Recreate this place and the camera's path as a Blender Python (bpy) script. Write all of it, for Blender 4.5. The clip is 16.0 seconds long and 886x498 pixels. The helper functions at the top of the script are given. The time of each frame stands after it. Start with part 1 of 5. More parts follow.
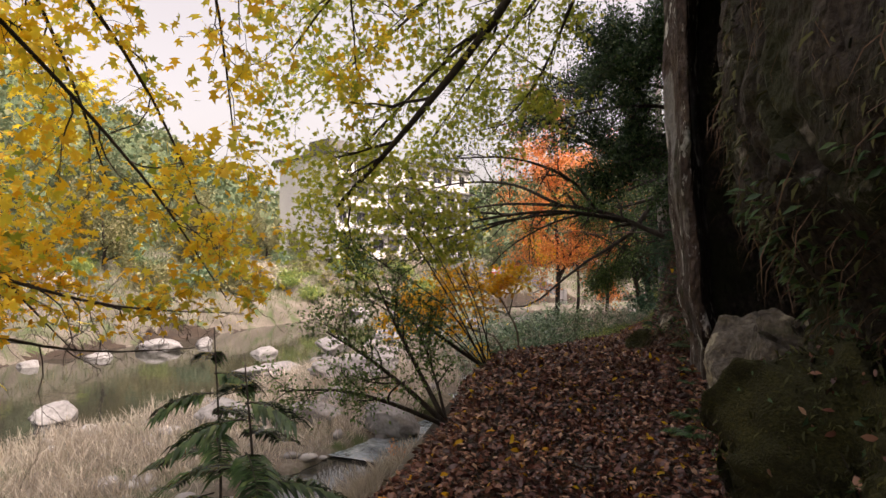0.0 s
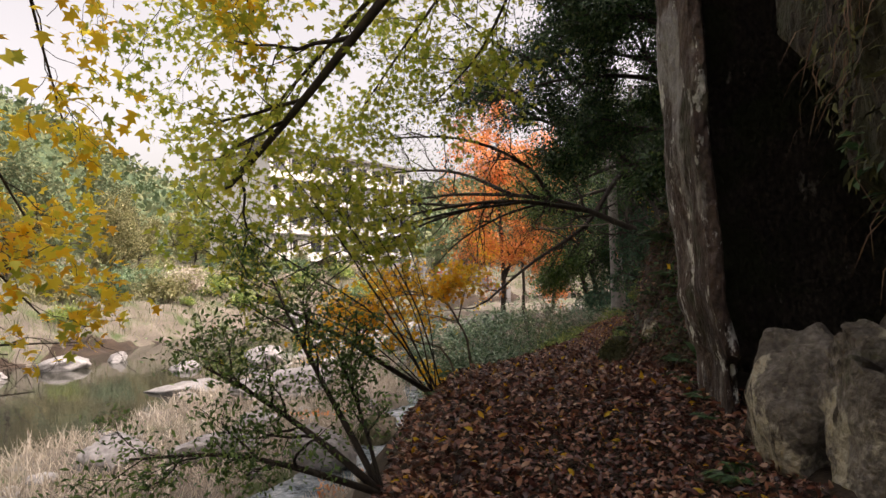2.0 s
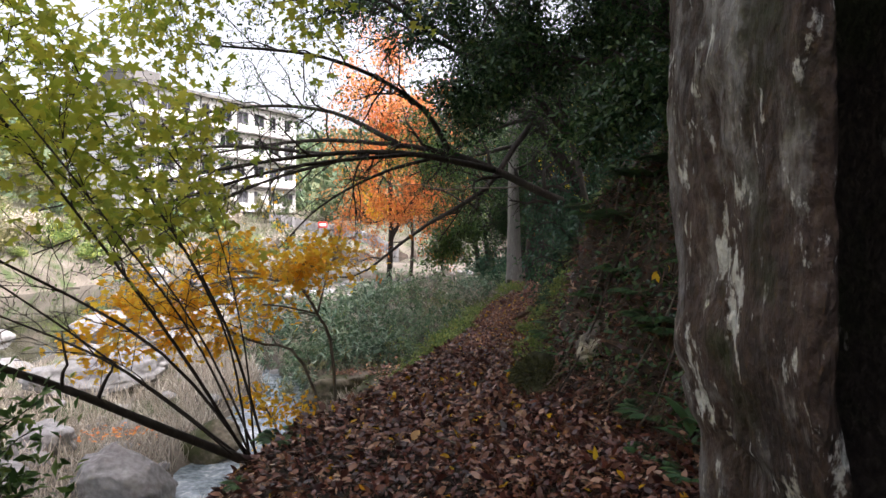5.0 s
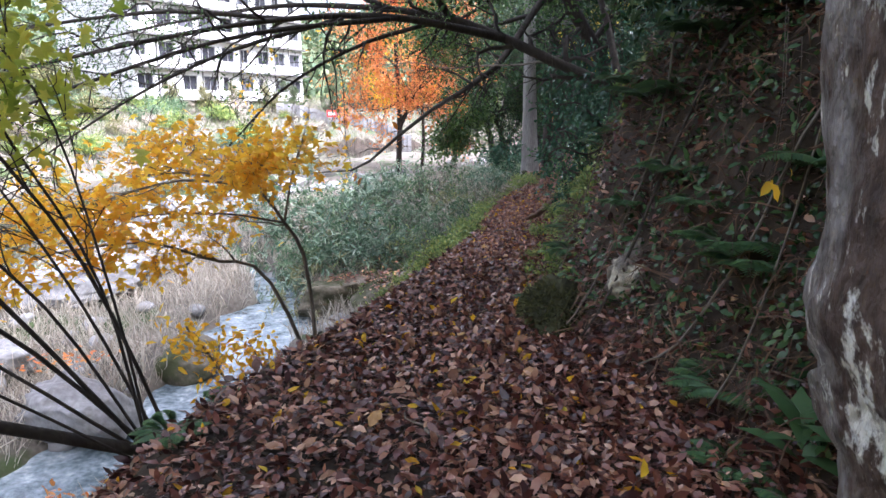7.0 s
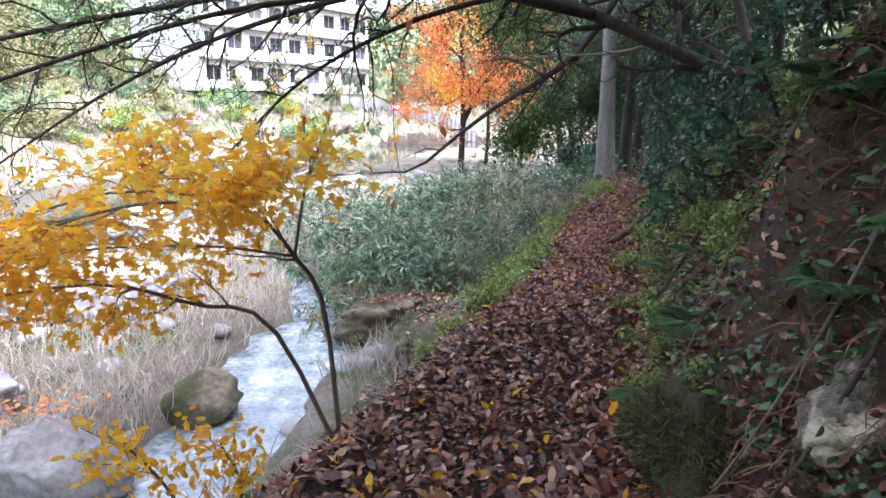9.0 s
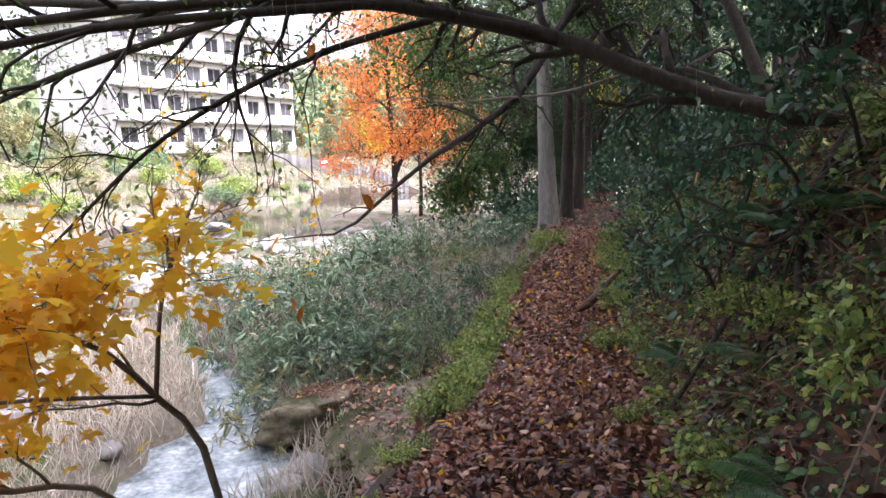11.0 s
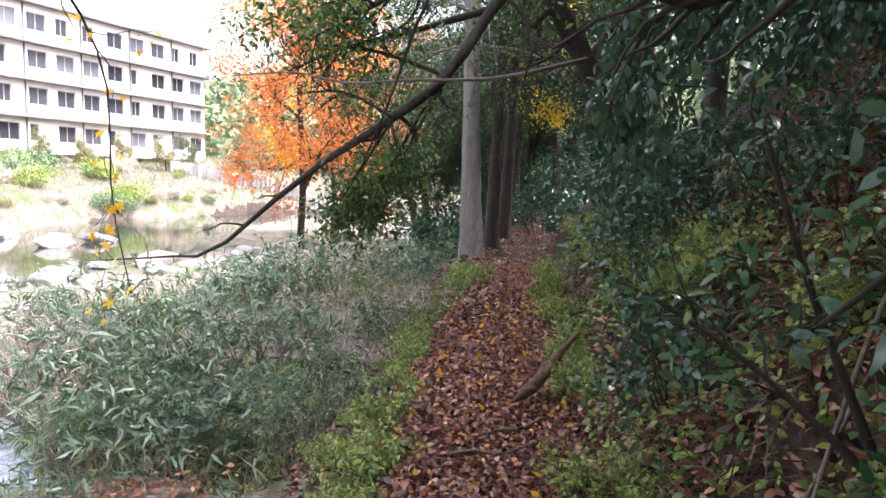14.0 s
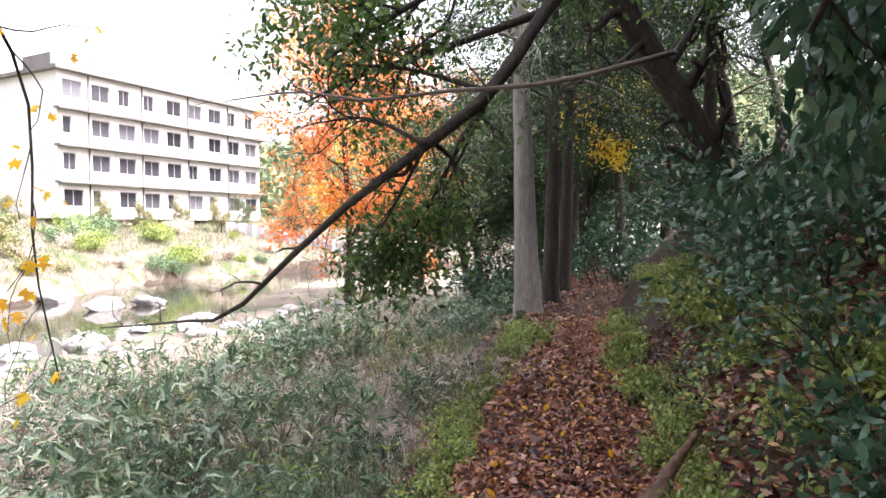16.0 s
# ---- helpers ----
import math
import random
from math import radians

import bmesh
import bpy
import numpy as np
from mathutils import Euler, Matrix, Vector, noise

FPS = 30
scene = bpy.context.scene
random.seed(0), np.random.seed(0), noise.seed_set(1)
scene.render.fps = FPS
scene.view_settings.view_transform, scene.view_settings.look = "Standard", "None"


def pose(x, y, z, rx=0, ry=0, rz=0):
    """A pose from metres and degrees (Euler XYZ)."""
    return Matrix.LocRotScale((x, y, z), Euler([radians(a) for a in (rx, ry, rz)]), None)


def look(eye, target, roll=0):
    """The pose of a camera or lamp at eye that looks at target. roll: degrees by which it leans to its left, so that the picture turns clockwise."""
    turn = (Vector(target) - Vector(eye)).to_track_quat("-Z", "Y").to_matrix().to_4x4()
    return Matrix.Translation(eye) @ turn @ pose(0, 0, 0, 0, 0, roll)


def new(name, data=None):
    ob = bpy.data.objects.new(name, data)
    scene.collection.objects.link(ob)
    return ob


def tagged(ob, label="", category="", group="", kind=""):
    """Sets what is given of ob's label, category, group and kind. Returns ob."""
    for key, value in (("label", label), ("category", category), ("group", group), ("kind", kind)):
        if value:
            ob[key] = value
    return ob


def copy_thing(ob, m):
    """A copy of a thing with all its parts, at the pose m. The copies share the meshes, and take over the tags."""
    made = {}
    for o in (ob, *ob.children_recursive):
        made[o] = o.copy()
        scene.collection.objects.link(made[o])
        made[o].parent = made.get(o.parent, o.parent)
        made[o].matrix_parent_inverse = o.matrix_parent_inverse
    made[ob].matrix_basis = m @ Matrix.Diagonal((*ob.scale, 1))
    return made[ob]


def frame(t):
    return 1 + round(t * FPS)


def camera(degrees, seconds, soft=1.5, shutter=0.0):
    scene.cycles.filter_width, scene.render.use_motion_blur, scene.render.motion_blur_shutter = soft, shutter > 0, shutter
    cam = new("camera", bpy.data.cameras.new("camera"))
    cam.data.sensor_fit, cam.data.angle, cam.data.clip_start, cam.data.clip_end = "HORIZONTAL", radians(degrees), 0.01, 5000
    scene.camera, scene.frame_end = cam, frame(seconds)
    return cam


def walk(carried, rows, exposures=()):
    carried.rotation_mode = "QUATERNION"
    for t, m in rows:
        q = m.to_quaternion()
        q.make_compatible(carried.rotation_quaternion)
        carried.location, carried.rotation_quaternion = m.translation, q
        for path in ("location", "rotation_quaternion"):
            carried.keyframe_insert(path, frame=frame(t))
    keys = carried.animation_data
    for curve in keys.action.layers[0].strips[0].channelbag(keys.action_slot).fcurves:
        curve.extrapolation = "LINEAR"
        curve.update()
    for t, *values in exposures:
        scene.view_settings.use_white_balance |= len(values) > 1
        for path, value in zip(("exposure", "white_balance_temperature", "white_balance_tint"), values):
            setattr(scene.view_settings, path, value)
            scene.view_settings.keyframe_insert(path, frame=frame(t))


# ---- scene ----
cam = camera(68.6, 16.0)
METRES, EYE, TILT, LEAN, TURN = 14.0, 1.5, 1.7, 0.0, 0.0
ROWS = [
    (0.0, 0.0, 0.0, 0.0, 0.0, 0.0, 0.0),
    (0.5, 0.0002, 0.0329, -0.001, -0.82, -0.08, 1.09),
    (1.0, 0.0046, 0.0718, -0.0019, -1.98, -0.13, -0.2),
    (1.5, 0.003, 0.1059, -0.0017, -3.44, -0.1, 0.6),
    (2.0, 0.0069, 0.1377, -0.0033, -5.15, -0.05, 1.19),
    (2.5, 0.02, 0.1751, -0.0003, -8.53, -0.08, -1.52),
    (3.0, 0.0242, 0.2141, -0.001, -12.95, 0.18, -2.35),
    (5.5, 0.0653, 0.3615, 0.0083, -14.72, -6.98, -1.74),
    (6.0, 0.0761, 0.3829, 0.0064, -14.69, -10.88, -2.08),
    (6.5, 0.0835, 0.4171, 0.0051, -14.75, -13.59, -2.19),
    (7.0, 0.0972, 0.4434, 0.0019, -13.38, -13.81, -0.42),
    (7.5, 0.1113, 0.47, 0.004, -8.9, -14.02, -1.87),
    (8.0, 0.1153, 0.5058, 0.0011, -7.8, -14.48, -1.34),
    (10.5, 0.1414, 0.6405, 0.0022, -9.16, -12.6, 0.52),
    (11.0, 0.1429, 0.6716, -0.0006, -13.79, -10.08, 1.49),
    (11.5, 0.1511, 0.7024, -0.0064, -15.89, -10.06, 0.19),
    (12.0, 0.1606, 0.7324, -0.0099, -19.73, -9.5, -1.05),
    (12.5, 0.1758, 0.7628, -0.0135, -20.18, -9.58, -1.4),
    (13.0, 0.1881, 0.7929, -0.0162, -20.22, -7.75, -1.77),
    (13.5, 0.1992, 0.8205, -0.0191, -20.75, -7.73, -1.07),
    (14.0, 0.2124, 0.8482, -0.0221, -20.41, -7.91, -2.18),
    (14.5, 0.222, 0.8755, -0.0254, -21.63, -7.76, -0.4),
    (15.0, 0.2352, 0.9014, -0.0296, -21.72, -6.91, -1.16),
    (15.5, 0.2462, 0.9276, -0.033, -20.48, -4.78, -1.28),
    (16.0, 0.2554, 0.9513, -0.0342, -15.75, -3.27, -0.13),
]
walk(cam, [(t, pose(0, 0, EYE, TILT, LEAN, TURN) @ pose(METRES * x, METRES * y, METRES * z, 90 + pitch, roll, yaw)) for t, x, y, z, yaw, pitch, roll in ROWS],
     [(0.0, 1.35, 7600, 22), (3.0, 1.5, 7300, 18), (5.5, 2.05, 6250, 16), (7.0, 2.6, 5650, 18), (8.0, 2.85, 5450, 18), (11.0, 2.55, 6250, 22), (12.5, 2.7, 6200, 23), (14.5, 2.85, 6200, 22), (16.0, 2.8, 6500, 22)])

# ---- light ----
world = bpy.data.worlds.new("overcast_sky")
scene.world = world
world.use_nodes = True
wn = world.node_tree
sky = wn.nodes.new("ShaderNodeTexSky")
sky.sky_type, sky.sun_disc = "NISHITA", False
sky.sun_elevation, sky.sun_rotation = radians(56), radians(124)
sky.air_density, sky.dust_density, sky.ozone_density = 1.0, 6.0, 1.0
grey = wn.nodes.new("ShaderNodeHueSaturation")
grey.inputs["Saturation"].default_value = 0.32
wn.links.new(sky.outputs[0], grey.inputs["Color"])
wn.links.new(grey.outputs[0], wn.nodes["Background"].inputs[0])
wn.nodes["Background"].inputs[1].default_value = 0.125
sun_data = bpy.data.lights.new("sun", "SUN")
sun_data.energy, sun_data.angle, sun_data.color = 1.5, radians(30), (1.0, 0.97, 0.93)
sun = new("sun", sun_data)
sun.matrix_basis = look((30, -20, 53), (0, 0, 0))

# ---- materials ----
rng = np.random.default_rng(7)


def material(name, colors, rough=0.8, scale=4.0, fine=40.0, bump=0.3, bump_scale=None, metal=0.0, island=0.0, translucent=0.0,
             spec=0.5, per_object=0.0, stretch=(1, 1, 1), mottle=0.5, dist=0.02):
    """A node material: a ramp of colours run by two scales of noise, by the piece (island) or by the object, with fine relief."""
    m = bpy.data.materials.new(name)
    m.use_nodes = True
    n, l = m.node_tree.nodes, m.node_tree.links
    b = n["Principled BSDF"]
    coord = n.new("ShaderNodeTexCoord")
    mapping = n.new("ShaderNodeMapping")
    mapping.inputs["Scale"].default_value = stretch
    l.new(coord.outputs["Object"], mapping.inputs[0])
    big, small = n.new("ShaderNodeTexNoise"), n.new("ShaderNodeTexNoise")
    big.inputs["Scale"].default_value, small.inputs["Scale"].default_value = scale, fine
    big.inputs["Detail"].default_value, small.inputs["Detail"].default_value = 5, 4
    for t in (big, small):
        l.new(mapping.outputs[0], t.inputs["Vector"])
    mix = n.new("ShaderNodeMix")
    mix.inputs[0].default_value = mottle
    l.new(big.outputs[0], mix.inputs[2])
    l.new(small.outputs[0], mix.inputs[3])
    value = mix.outputs[0]
    spread = n.new("ShaderNodeMapRange")
    spread.inputs[1].default_value, spread.inputs[2].default_value = 0.3, 0.7
    l.new(value, spread.inputs[0])
    value = spread.outputs[0]
    if island or per_object:
        src = n.new("ShaderNodeNewGeometry").outputs["Random Per Island"] if island else n.new("ShaderNodeObjectInfo").outputs["Random"]
        mix2 = n.new("ShaderNodeMix")
        mix2.inputs[0].default_value = island or per_object
        l.new(value, mix2.inputs[2])
        l.new(src, mix2.inputs[3])
        value = mix2.outputs[0]
    ramp = n.new("ShaderNodeValToRGB")
    while len(ramp.color_ramp.elements) < len(colors):
        ramp.color_ramp.elements.new(0.5)
    for e, (i, c) in zip(ramp.color_ramp.elements, enumerate(colors)):
        e.position, e.color = i / max(1, len(colors) - 1), (*c, 1)
    l.new(value, ramp.inputs[0])
    l.new(ramp.outputs[0], b.inputs["Base Color"])
    b.inputs["Roughness"].default_value, b.inputs["Metallic"].default_value = rough, metal
    b.inputs["Specular IOR Level"].default_value = spec
    if bump:
        tex = n.new("ShaderNodeTexNoise")
        tex.inputs["Scale"].default_value, tex.inputs["Detail"].default_value = bump_scale or fine, 6
        l.new(mapping.outputs[0], tex.inputs["Vector"])
        bn = n.new("ShaderNodeBump")
        bn.inputs["Strength"].default_value, bn.inputs["Distance"].default_value = bump, dist
        l.new(tex.outputs[0], bn.inputs["Height"])
        l.new(bn.outputs[0], b.inputs["Normal"])
    if translucent:
        tr, ms = n.new("ShaderNodeBsdfTranslucent"), n.new("ShaderNodeMixShader")
        l.new(ramp.outputs[0], tr.inputs[0])
        ms.inputs[0].default_value = translucent
        l.new(b.outputs[0], ms.inputs[1])
        l.new(tr.outputs[0], ms.inputs[2])
        l.new(ms.outputs[0], n["Material Output"].inputs[0])
    return m


def patches(m, color, scale, low, high, stretch=(1, 1, 1), detail=6.0):
    """Lays patches of another colour (lichen, moss, stains) over a material."""
    n, l = m.node_tree.nodes, m.node_tree.links
    b = n["Principled BSDF"]
    under = b.inputs["Base Color"].links[0].from_socket
    coord, mapping, tex = n.new("ShaderNodeTexCoord"), n.new("ShaderNodeMapping"), n.new("ShaderNodeTexNoise")
    mapping.inputs["Scale"].default_value = stretch
    mapping.inputs["Location"].default_value = (scale * 3.1, 1.7, scale)
    l.new(coord.outputs["Object"], mapping.inputs[0])
    l.new(mapping.outputs[0], tex.inputs["Vector"])
    tex.inputs["Scale"].default_value, tex.inputs["Detail"].default_value, tex.inputs["Roughness"].default_value = scale, detail, 0.65
    r = n.new("ShaderNodeMapRange")
    r.inputs[1].default_value, r.inputs[2].default_value = low, high
    l.new(tex.outputs[0], r.inputs[0])
    mx = n.new("ShaderNodeMix")
    mx.data_type = "RGBA"
    l.new(r.outputs[0], mx.inputs[0])
    l.new(under, mx.inputs[6])
    mx.inputs[7].default_value = (*color, 1)
    l.new(mx.outputs[2], b.inputs["Base Color"])
    return m


M_SOIL = material("soil", [(.016, .011, .008), (.035, .023, .015), (.07, .045, .03)], .95, 2, 30, .6)
M_GROUND = patches(material("bank_ground", [(.065, .056, .045), (.14, .12, .097), (.25, .22, .185)], .95, .8, 14, .6), (.06, .085, .03), .7, .5, .62)
M_CLIFF = material("cliff_rock", [(.018, .013, .012), (.045, .03, .027), (.09, .06, .05), (.17, .135, .115)], .8, 1.3, 22, 1.0, 20, stretch=(1, 1, .55), dist=.07)
patches(M_CLIFF, (.26, .24, .23), 5, .575, .68, (1, 1, .3), 9)
patches(M_CLIFF, (.3, .29, .3), .85, .53, .6, (1, 1, .6), 15)
patches(M_CLIFF, (.7, .7, .68), 3.4, .585, .62, (1, 1, .55), 12)
patches(M_CLIFF, (.6, .6, .58), 11, .61, .66, (1, 1, .4), 6)
patches(M_CLIFF, (.03, .034, .012), 1.1, .56, .68)
# mossy copy of the cliff rock, darkened in colour for the canopy's missing shade
M_CLIFF_SHADED = material("shaded_mossy_cliff_rock", [(.012, .01, .008), (.028, .021, .017), (.055, .042, .034), (.1, .085, .07)], .9, 1.6, 22, 1.0, 18, stretch=(1, 1, .7), dist=.08)
patches(M_CLIFF_SHADED, (.028, .032, .012), 1.3, .48, .6)
patches(M_CLIFF_SHADED, (.3, .28, .25), 2.3, .62, .68, (1, 1, .6), 10)
M_PALE = patches(material("pale_rock", [(.06, .05, .042), (.16, .14, .12), (.36, .33, .29)], .85, 2.4, 24, 1.0, 16, dist=.07), (.1, .11, .05), 1.6, .56, .7)
patches(M_PALE, (.46, .42, .33), 2.6, .52, .57, (1, 1, .7), 9)
patches(M_PALE, (.05, .04, .03), 4.5, .56, .62, (1, 1, .5), 7)
M_RIVER_ROCK = patches(material("river_rock", [(.13, .125, .125), (.25, .24, .24), (.4, .39, .39)], .8, 1.6, 14, .7, 9, dist=.03), (.16, .15, .12), 1.2, .52, .7)
M_COBBLE = material("river_cobbles", [(.14, .135, .13), (.28, .27, .27), (.45, .44, .44)], .8, 3, 18, .4, island=.6)
M_MOSS_ROCK = patches(material("mossy_rock", [(.08, .065, .05), (.17, .14, .1), (.3, .26, .2)], .9, 2, 16, .8, 12), (.045, .05, .015), 1.4, .47, .6)
M_MOSS = material("moss", [(.015, .014, .006), (.035, .036, .01), (.08, .075, .02)], .95, 4, 60, .9, 80)
M_BARK = material("dark_bark", [(.014, .011, .009), (.034, .027, .021), (.075, .06, .05)], .9, 5, 30, .8, 24, stretch=(1, 1, .3))
M_BARK_PALE = patches(material("pale_bark", [(.11, .1, .092), (.23, .215, .2), (.38, .355, .33)], .9, 3, 40, .8, 26, stretch=(1, 1, .12)), (.1, .12, .07), 1.5, .55, .7)
M_TWIG = material("grey_twig", [(.09, .075, .06), (.2, .17, .14)], .85, 6, 40, .4)
M_LOG = material("dead_wood", [(.05, .028, .018), (.11, .062, .038), (.2, .13, .085)], .85, 3, 30, .7, 25, stretch=(1, 1, .3))
M_YELLOW = material("yellow_leaves", [(.72, .36, .03), (.88, .58, .04), (.92, .7, .07), (.86, .74, .09), (.6, .6, .08)], .55, 3, 30, 0, island=.75, translucent=.62)
M_GOLD = material("golden_leaves", [(.74, .36, .03), (.86, .48, .03), (.9, .6, .05), (.82, .64, .08)], .55, 3, 30, 0, island=.75, translucent=.62)
M_LIME = material("yellow_green_leaves", [(.18, .28, .04), (.38, .46, .06), (.58, .58, .09), (.74, .64, .1)], .5, 3, 30, 0, island=.7, translucent=.55)
M_DARK = material("evergreen_leaves", [(.014, .034, .018), (.03, .07, .028), (.06, .12, .045), (.14, .2, .07)], .22, 3, 30, 0, island=.75, translucent=.15)
M_GREEN = material("green_evergreen_leaves", [(.025, .065, .02), (.06, .13, .035), (.12, .22, .055), (.25, .32, .09)], .28, 3, 30, 0, island=.75, translucent=.38)
M_GLOSS = material("glossy_evergreen_leaves", [(.024, .065, .042), (.05, .12, .07), (.1, .19, .1)], .2, 3, 30, 0, island=.75, translucent=.2)
M_SASA = material("bamboo_grass_leaves", [(.026, .056, .03), (.075, .15, .07), (.18, .27, .14), (.44, .5, .33)], .32, 3, 30, 0, island=.75, translucent=.25)
M_SASA_BLUE = material("broad_bamboo_leaves", [(.03, .06, .038), (.085, .155, .095), (.19, .28, .18), (.48, .55, .42)], .3, 3, 30, 0, island=.75, translucent=.2)
M_SASA_DRY = material("fading_bamboo_leaves", [(.07, .08, .03), (.16, .17, .06), (.28, .26, .12), (.42, .36, .22)], .45, 3, 30, 0, island=.75, translucent=.25)
M_FAR_TREE = material("far_tree_leaves", [(.05, .09, .05), (.1, .15, .08), (.18, .2, .1), (.27, .22, .12)], .8, .03, 10, 0, island=.6, translucent=.2)
M_HERB = material("herb_leaves", [(.07, .13, .04), (.16, .26, .07), (.32, .4, .11), (.58, .54, .14)], .4, 3, 30, 0, island=.75, translucent=.3)
M_HERB_GLOSS = material("broad_glossy_leaves", [(.02, .06, .03), (.045, .12, .055), (.09, .2, .08), (.2, .3, .1)], .22, 3, 30, 0, island=.75, translucent=.35)
M_MOSS_BLADE = material("moss_blades", [(.02, .022, .008), (.05, .055, .014), (.11, .11, .03)], .8, 3, 30, 0, island=.8)
M_FERN = material("fern_fronds", [(.03, .08, .04), (.07, .15, .06), (.12, .2, .06)], .5, 3, 30, 0, island=.7, translucent=.25)
M_RED = material("maple_leaves", [(.56, .13, .06), (.74, .25, .08), (.83, .37, .11), (.85, .5, .17)], .55, .5, 30, 0, island=.55, translucent=.45)
M_DEAD = material("fallen_leaves", [(.022, .008, .01), (.05, .017, .015), (.105, .034, .025), (.17, .062, .04), (.28, .13, .08), (.55, .36, .25)], .3, 3, 30, 0, island=.9)
M_DRY = material("dry_fallen_leaves", [(.05, .016, .017), (.12, .038, .03), (.225, .076, .045), (.38, .155, .07), (.7, .43, .18)], .32, 3, 30, 0, island=.9)
M_DEAD_ONE = material("fallen_leaf", [(.045, .018, .016), (.1, .04, .024), (.17, .075, .038), (.28, .15, .08), (.5, .3, .08)], .6, 8, 60, .3, per_object=.85)
M_ORANGE_LEAF = material("dry_orange_leaf", [(.28, .07, .015), (.5, .16, .02), (.62, .28, .04)], .55, 12, 60, .3, translucent=.3)
M_GRASS = material("dry_grass", [(.3, .25, .2), (.5, .44, .36), (.66, .6, .52)], .8, 3, 30, 0, island=.8, translucent=.25)
M_FIELD = material("field_weeds", [(.06, .09, .045), (.14, .17, .085), (.25, .24, .15), (.4, .34, .25)], .8, .2, 30, 0, island=.6, translucent=.25)
M_HILL = material("wooded_hill", [(.03, .06, .035), (.06, .1, .05), (.12, .15, .06), (.2, .17, .06)], .95, .05, .5, .9, .5, dist=2)
M_PLASTER = patches(material("white_plaster", [(.6, .59, .57), (.76, .75, .73), (.82, .81, .79)], .8, .3, 6, .15), (.4, .38, .35), .5, .58, .8, (1, 1, .3))
M_LEDGE = material("stained_concrete", [(.1, .095, .09), (.22, .21, .2)], .85, .5, 5, .3)
M_PANE = material("window_glass", [(.015, .015, .02), (.05, .05, .06), (.16, .16, .18)], .12, .4, 3, 0, spec=.25, per_object=.8)
M_FRAME = material("window_frame", [(.2, .2, .2), (.34, .33, .32)], .5, 2, 10, .1)
M_SIGN = material("red_sign", [(.5, .03, .03), (.6, .05, .04)], .5, 2, 10, .1)

M_WATER = bpy.data.materials.new("river_water")
M_WATER.use_nodes = True
wt = M_WATER.node_tree
wb = wt.nodes["Principled BSDF"]
wb.inputs["Base Color"].default_value = (.035, .035, .028, 1)
wb.inputs["Roughness"].default_value, wb.inputs["IOR"].default_value = .02, 1.33
wb.inputs["Specular IOR Level"].default_value = 0.5
wnoise, wbump, wcoord = wt.nodes.new("ShaderNodeTexNoise"), wt.nodes.new("ShaderNodeBump"), wt.nodes.new("ShaderNodeTexCoord")
wnoise.inputs["Scale"].default_value, wnoise.inputs["Detail"].default_value = 2.2, 4
wbump.inputs["Strength"].default_value, wbump.inputs["Distance"].default_value = .12, .04
wt.links.new(wcoord.outputs["Object"], wnoise.inputs["Vector"])
wt.links.new(wnoise.outputs[0], wbump.inputs["Height"])
wt.links.new(wbump.outputs[0], wb.inputs["Normal"])


# ---- mesh helpers ----
def fast_mesh(name, verts, tris, mat, smooth=False):
    verts, tris = np.asarray(verts, np.float32), np.asarray(tris, np.int32)
    me = bpy.data.meshes.new(name)
    me.vertices.add(len(verts))
    me.vertices.foreach_set("co", verts.ravel())
    me.loops.add(tris.size)
    me.loops.foreach_set("vertex_index", tris.ravel())
    me.polygons.add(len(tris))
    me.polygons.foreach_set("loop_start", np.arange(len(tris), dtype=np.int32) * 3)
    if smooth:
        me.polygons.foreach_set("use_smooth", np.ones(len(tris), bool))
    me.materials.append(mat)
    me.update(calc_edges=True)
    return me


def part(name, me, parent=None, label=""):
    ob = new(name, me)
    ob.parent = parent
    if label:
        tagged(ob, label)
    return ob


def thing(name, at, label, category, group="", kind=""):
    ob = new(name)
    ob.matrix_basis = Matrix.Translation(at)
    return tagged(ob, label, category, group, kind)


def bm_mesh(name, bm, mat, smooth=False):
    me = bpy.data.meshes.new(name)
    bmesh.ops.recalc_face_normals(bm, faces=bm.faces)
    bm.to_mesh(me)
    bm.free()
    me.materials.append(mat)
    if smooth:
        me.polygons.foreach_set("use_smooth", np.ones(len(me.polygons), bool))
    return me


def box(bm, x0, x1, y0, y1, z0, z1, bevel=0.0):
    made = bmesh.ops.create_cube(bm, size=1, matrix=Matrix.Translation(((x0 + x1) / 2, (y0 + y1) / 2, (z0 + z1) / 2)) @ Matrix.Diagonal((x1 - x0, y1 - y0, z1 - z0, 1)))
    if bevel:
        edges = {e for v in made["verts"] for e in v.link_edges}
        bmesh.ops.bevel(bm, geom=list(edges), offset=bevel, segments=1, affect="EDGES")


def unit(v):
    v = np.asarray(v, float)
    return v / np.maximum(np.linalg.norm(v, axis=-1, keepdims=True), 1e-9)


def fbm(x, y, z=0.0, octaves=4):
    """Cheap smooth noise on arrays, about -1 to 1."""
    x, y, z = np.broadcast_arrays(np.asarray(x, float), np.asarray(y, float), np.asarray(z, float))
    total, amp = np.zeros(x.shape), 1.0
    k = np.random.default_rng(3)
    for o in range(octaves):
        for i in range(3):
            f = 2.0 ** o * (0.8 + 0.5 * k.random())
            d = unit(k.normal(size=3)) * f
            e = unit(k.normal(size=3)) * f
            total += amp * np.sin(x * d[0] + y * d[1] + z * d[2] + 6.3 * k.random() + 1.3 * np.sin(x * e[0] + y * e[1] + z * e[2])) / 2.2
        amp *= 0.5
    return total


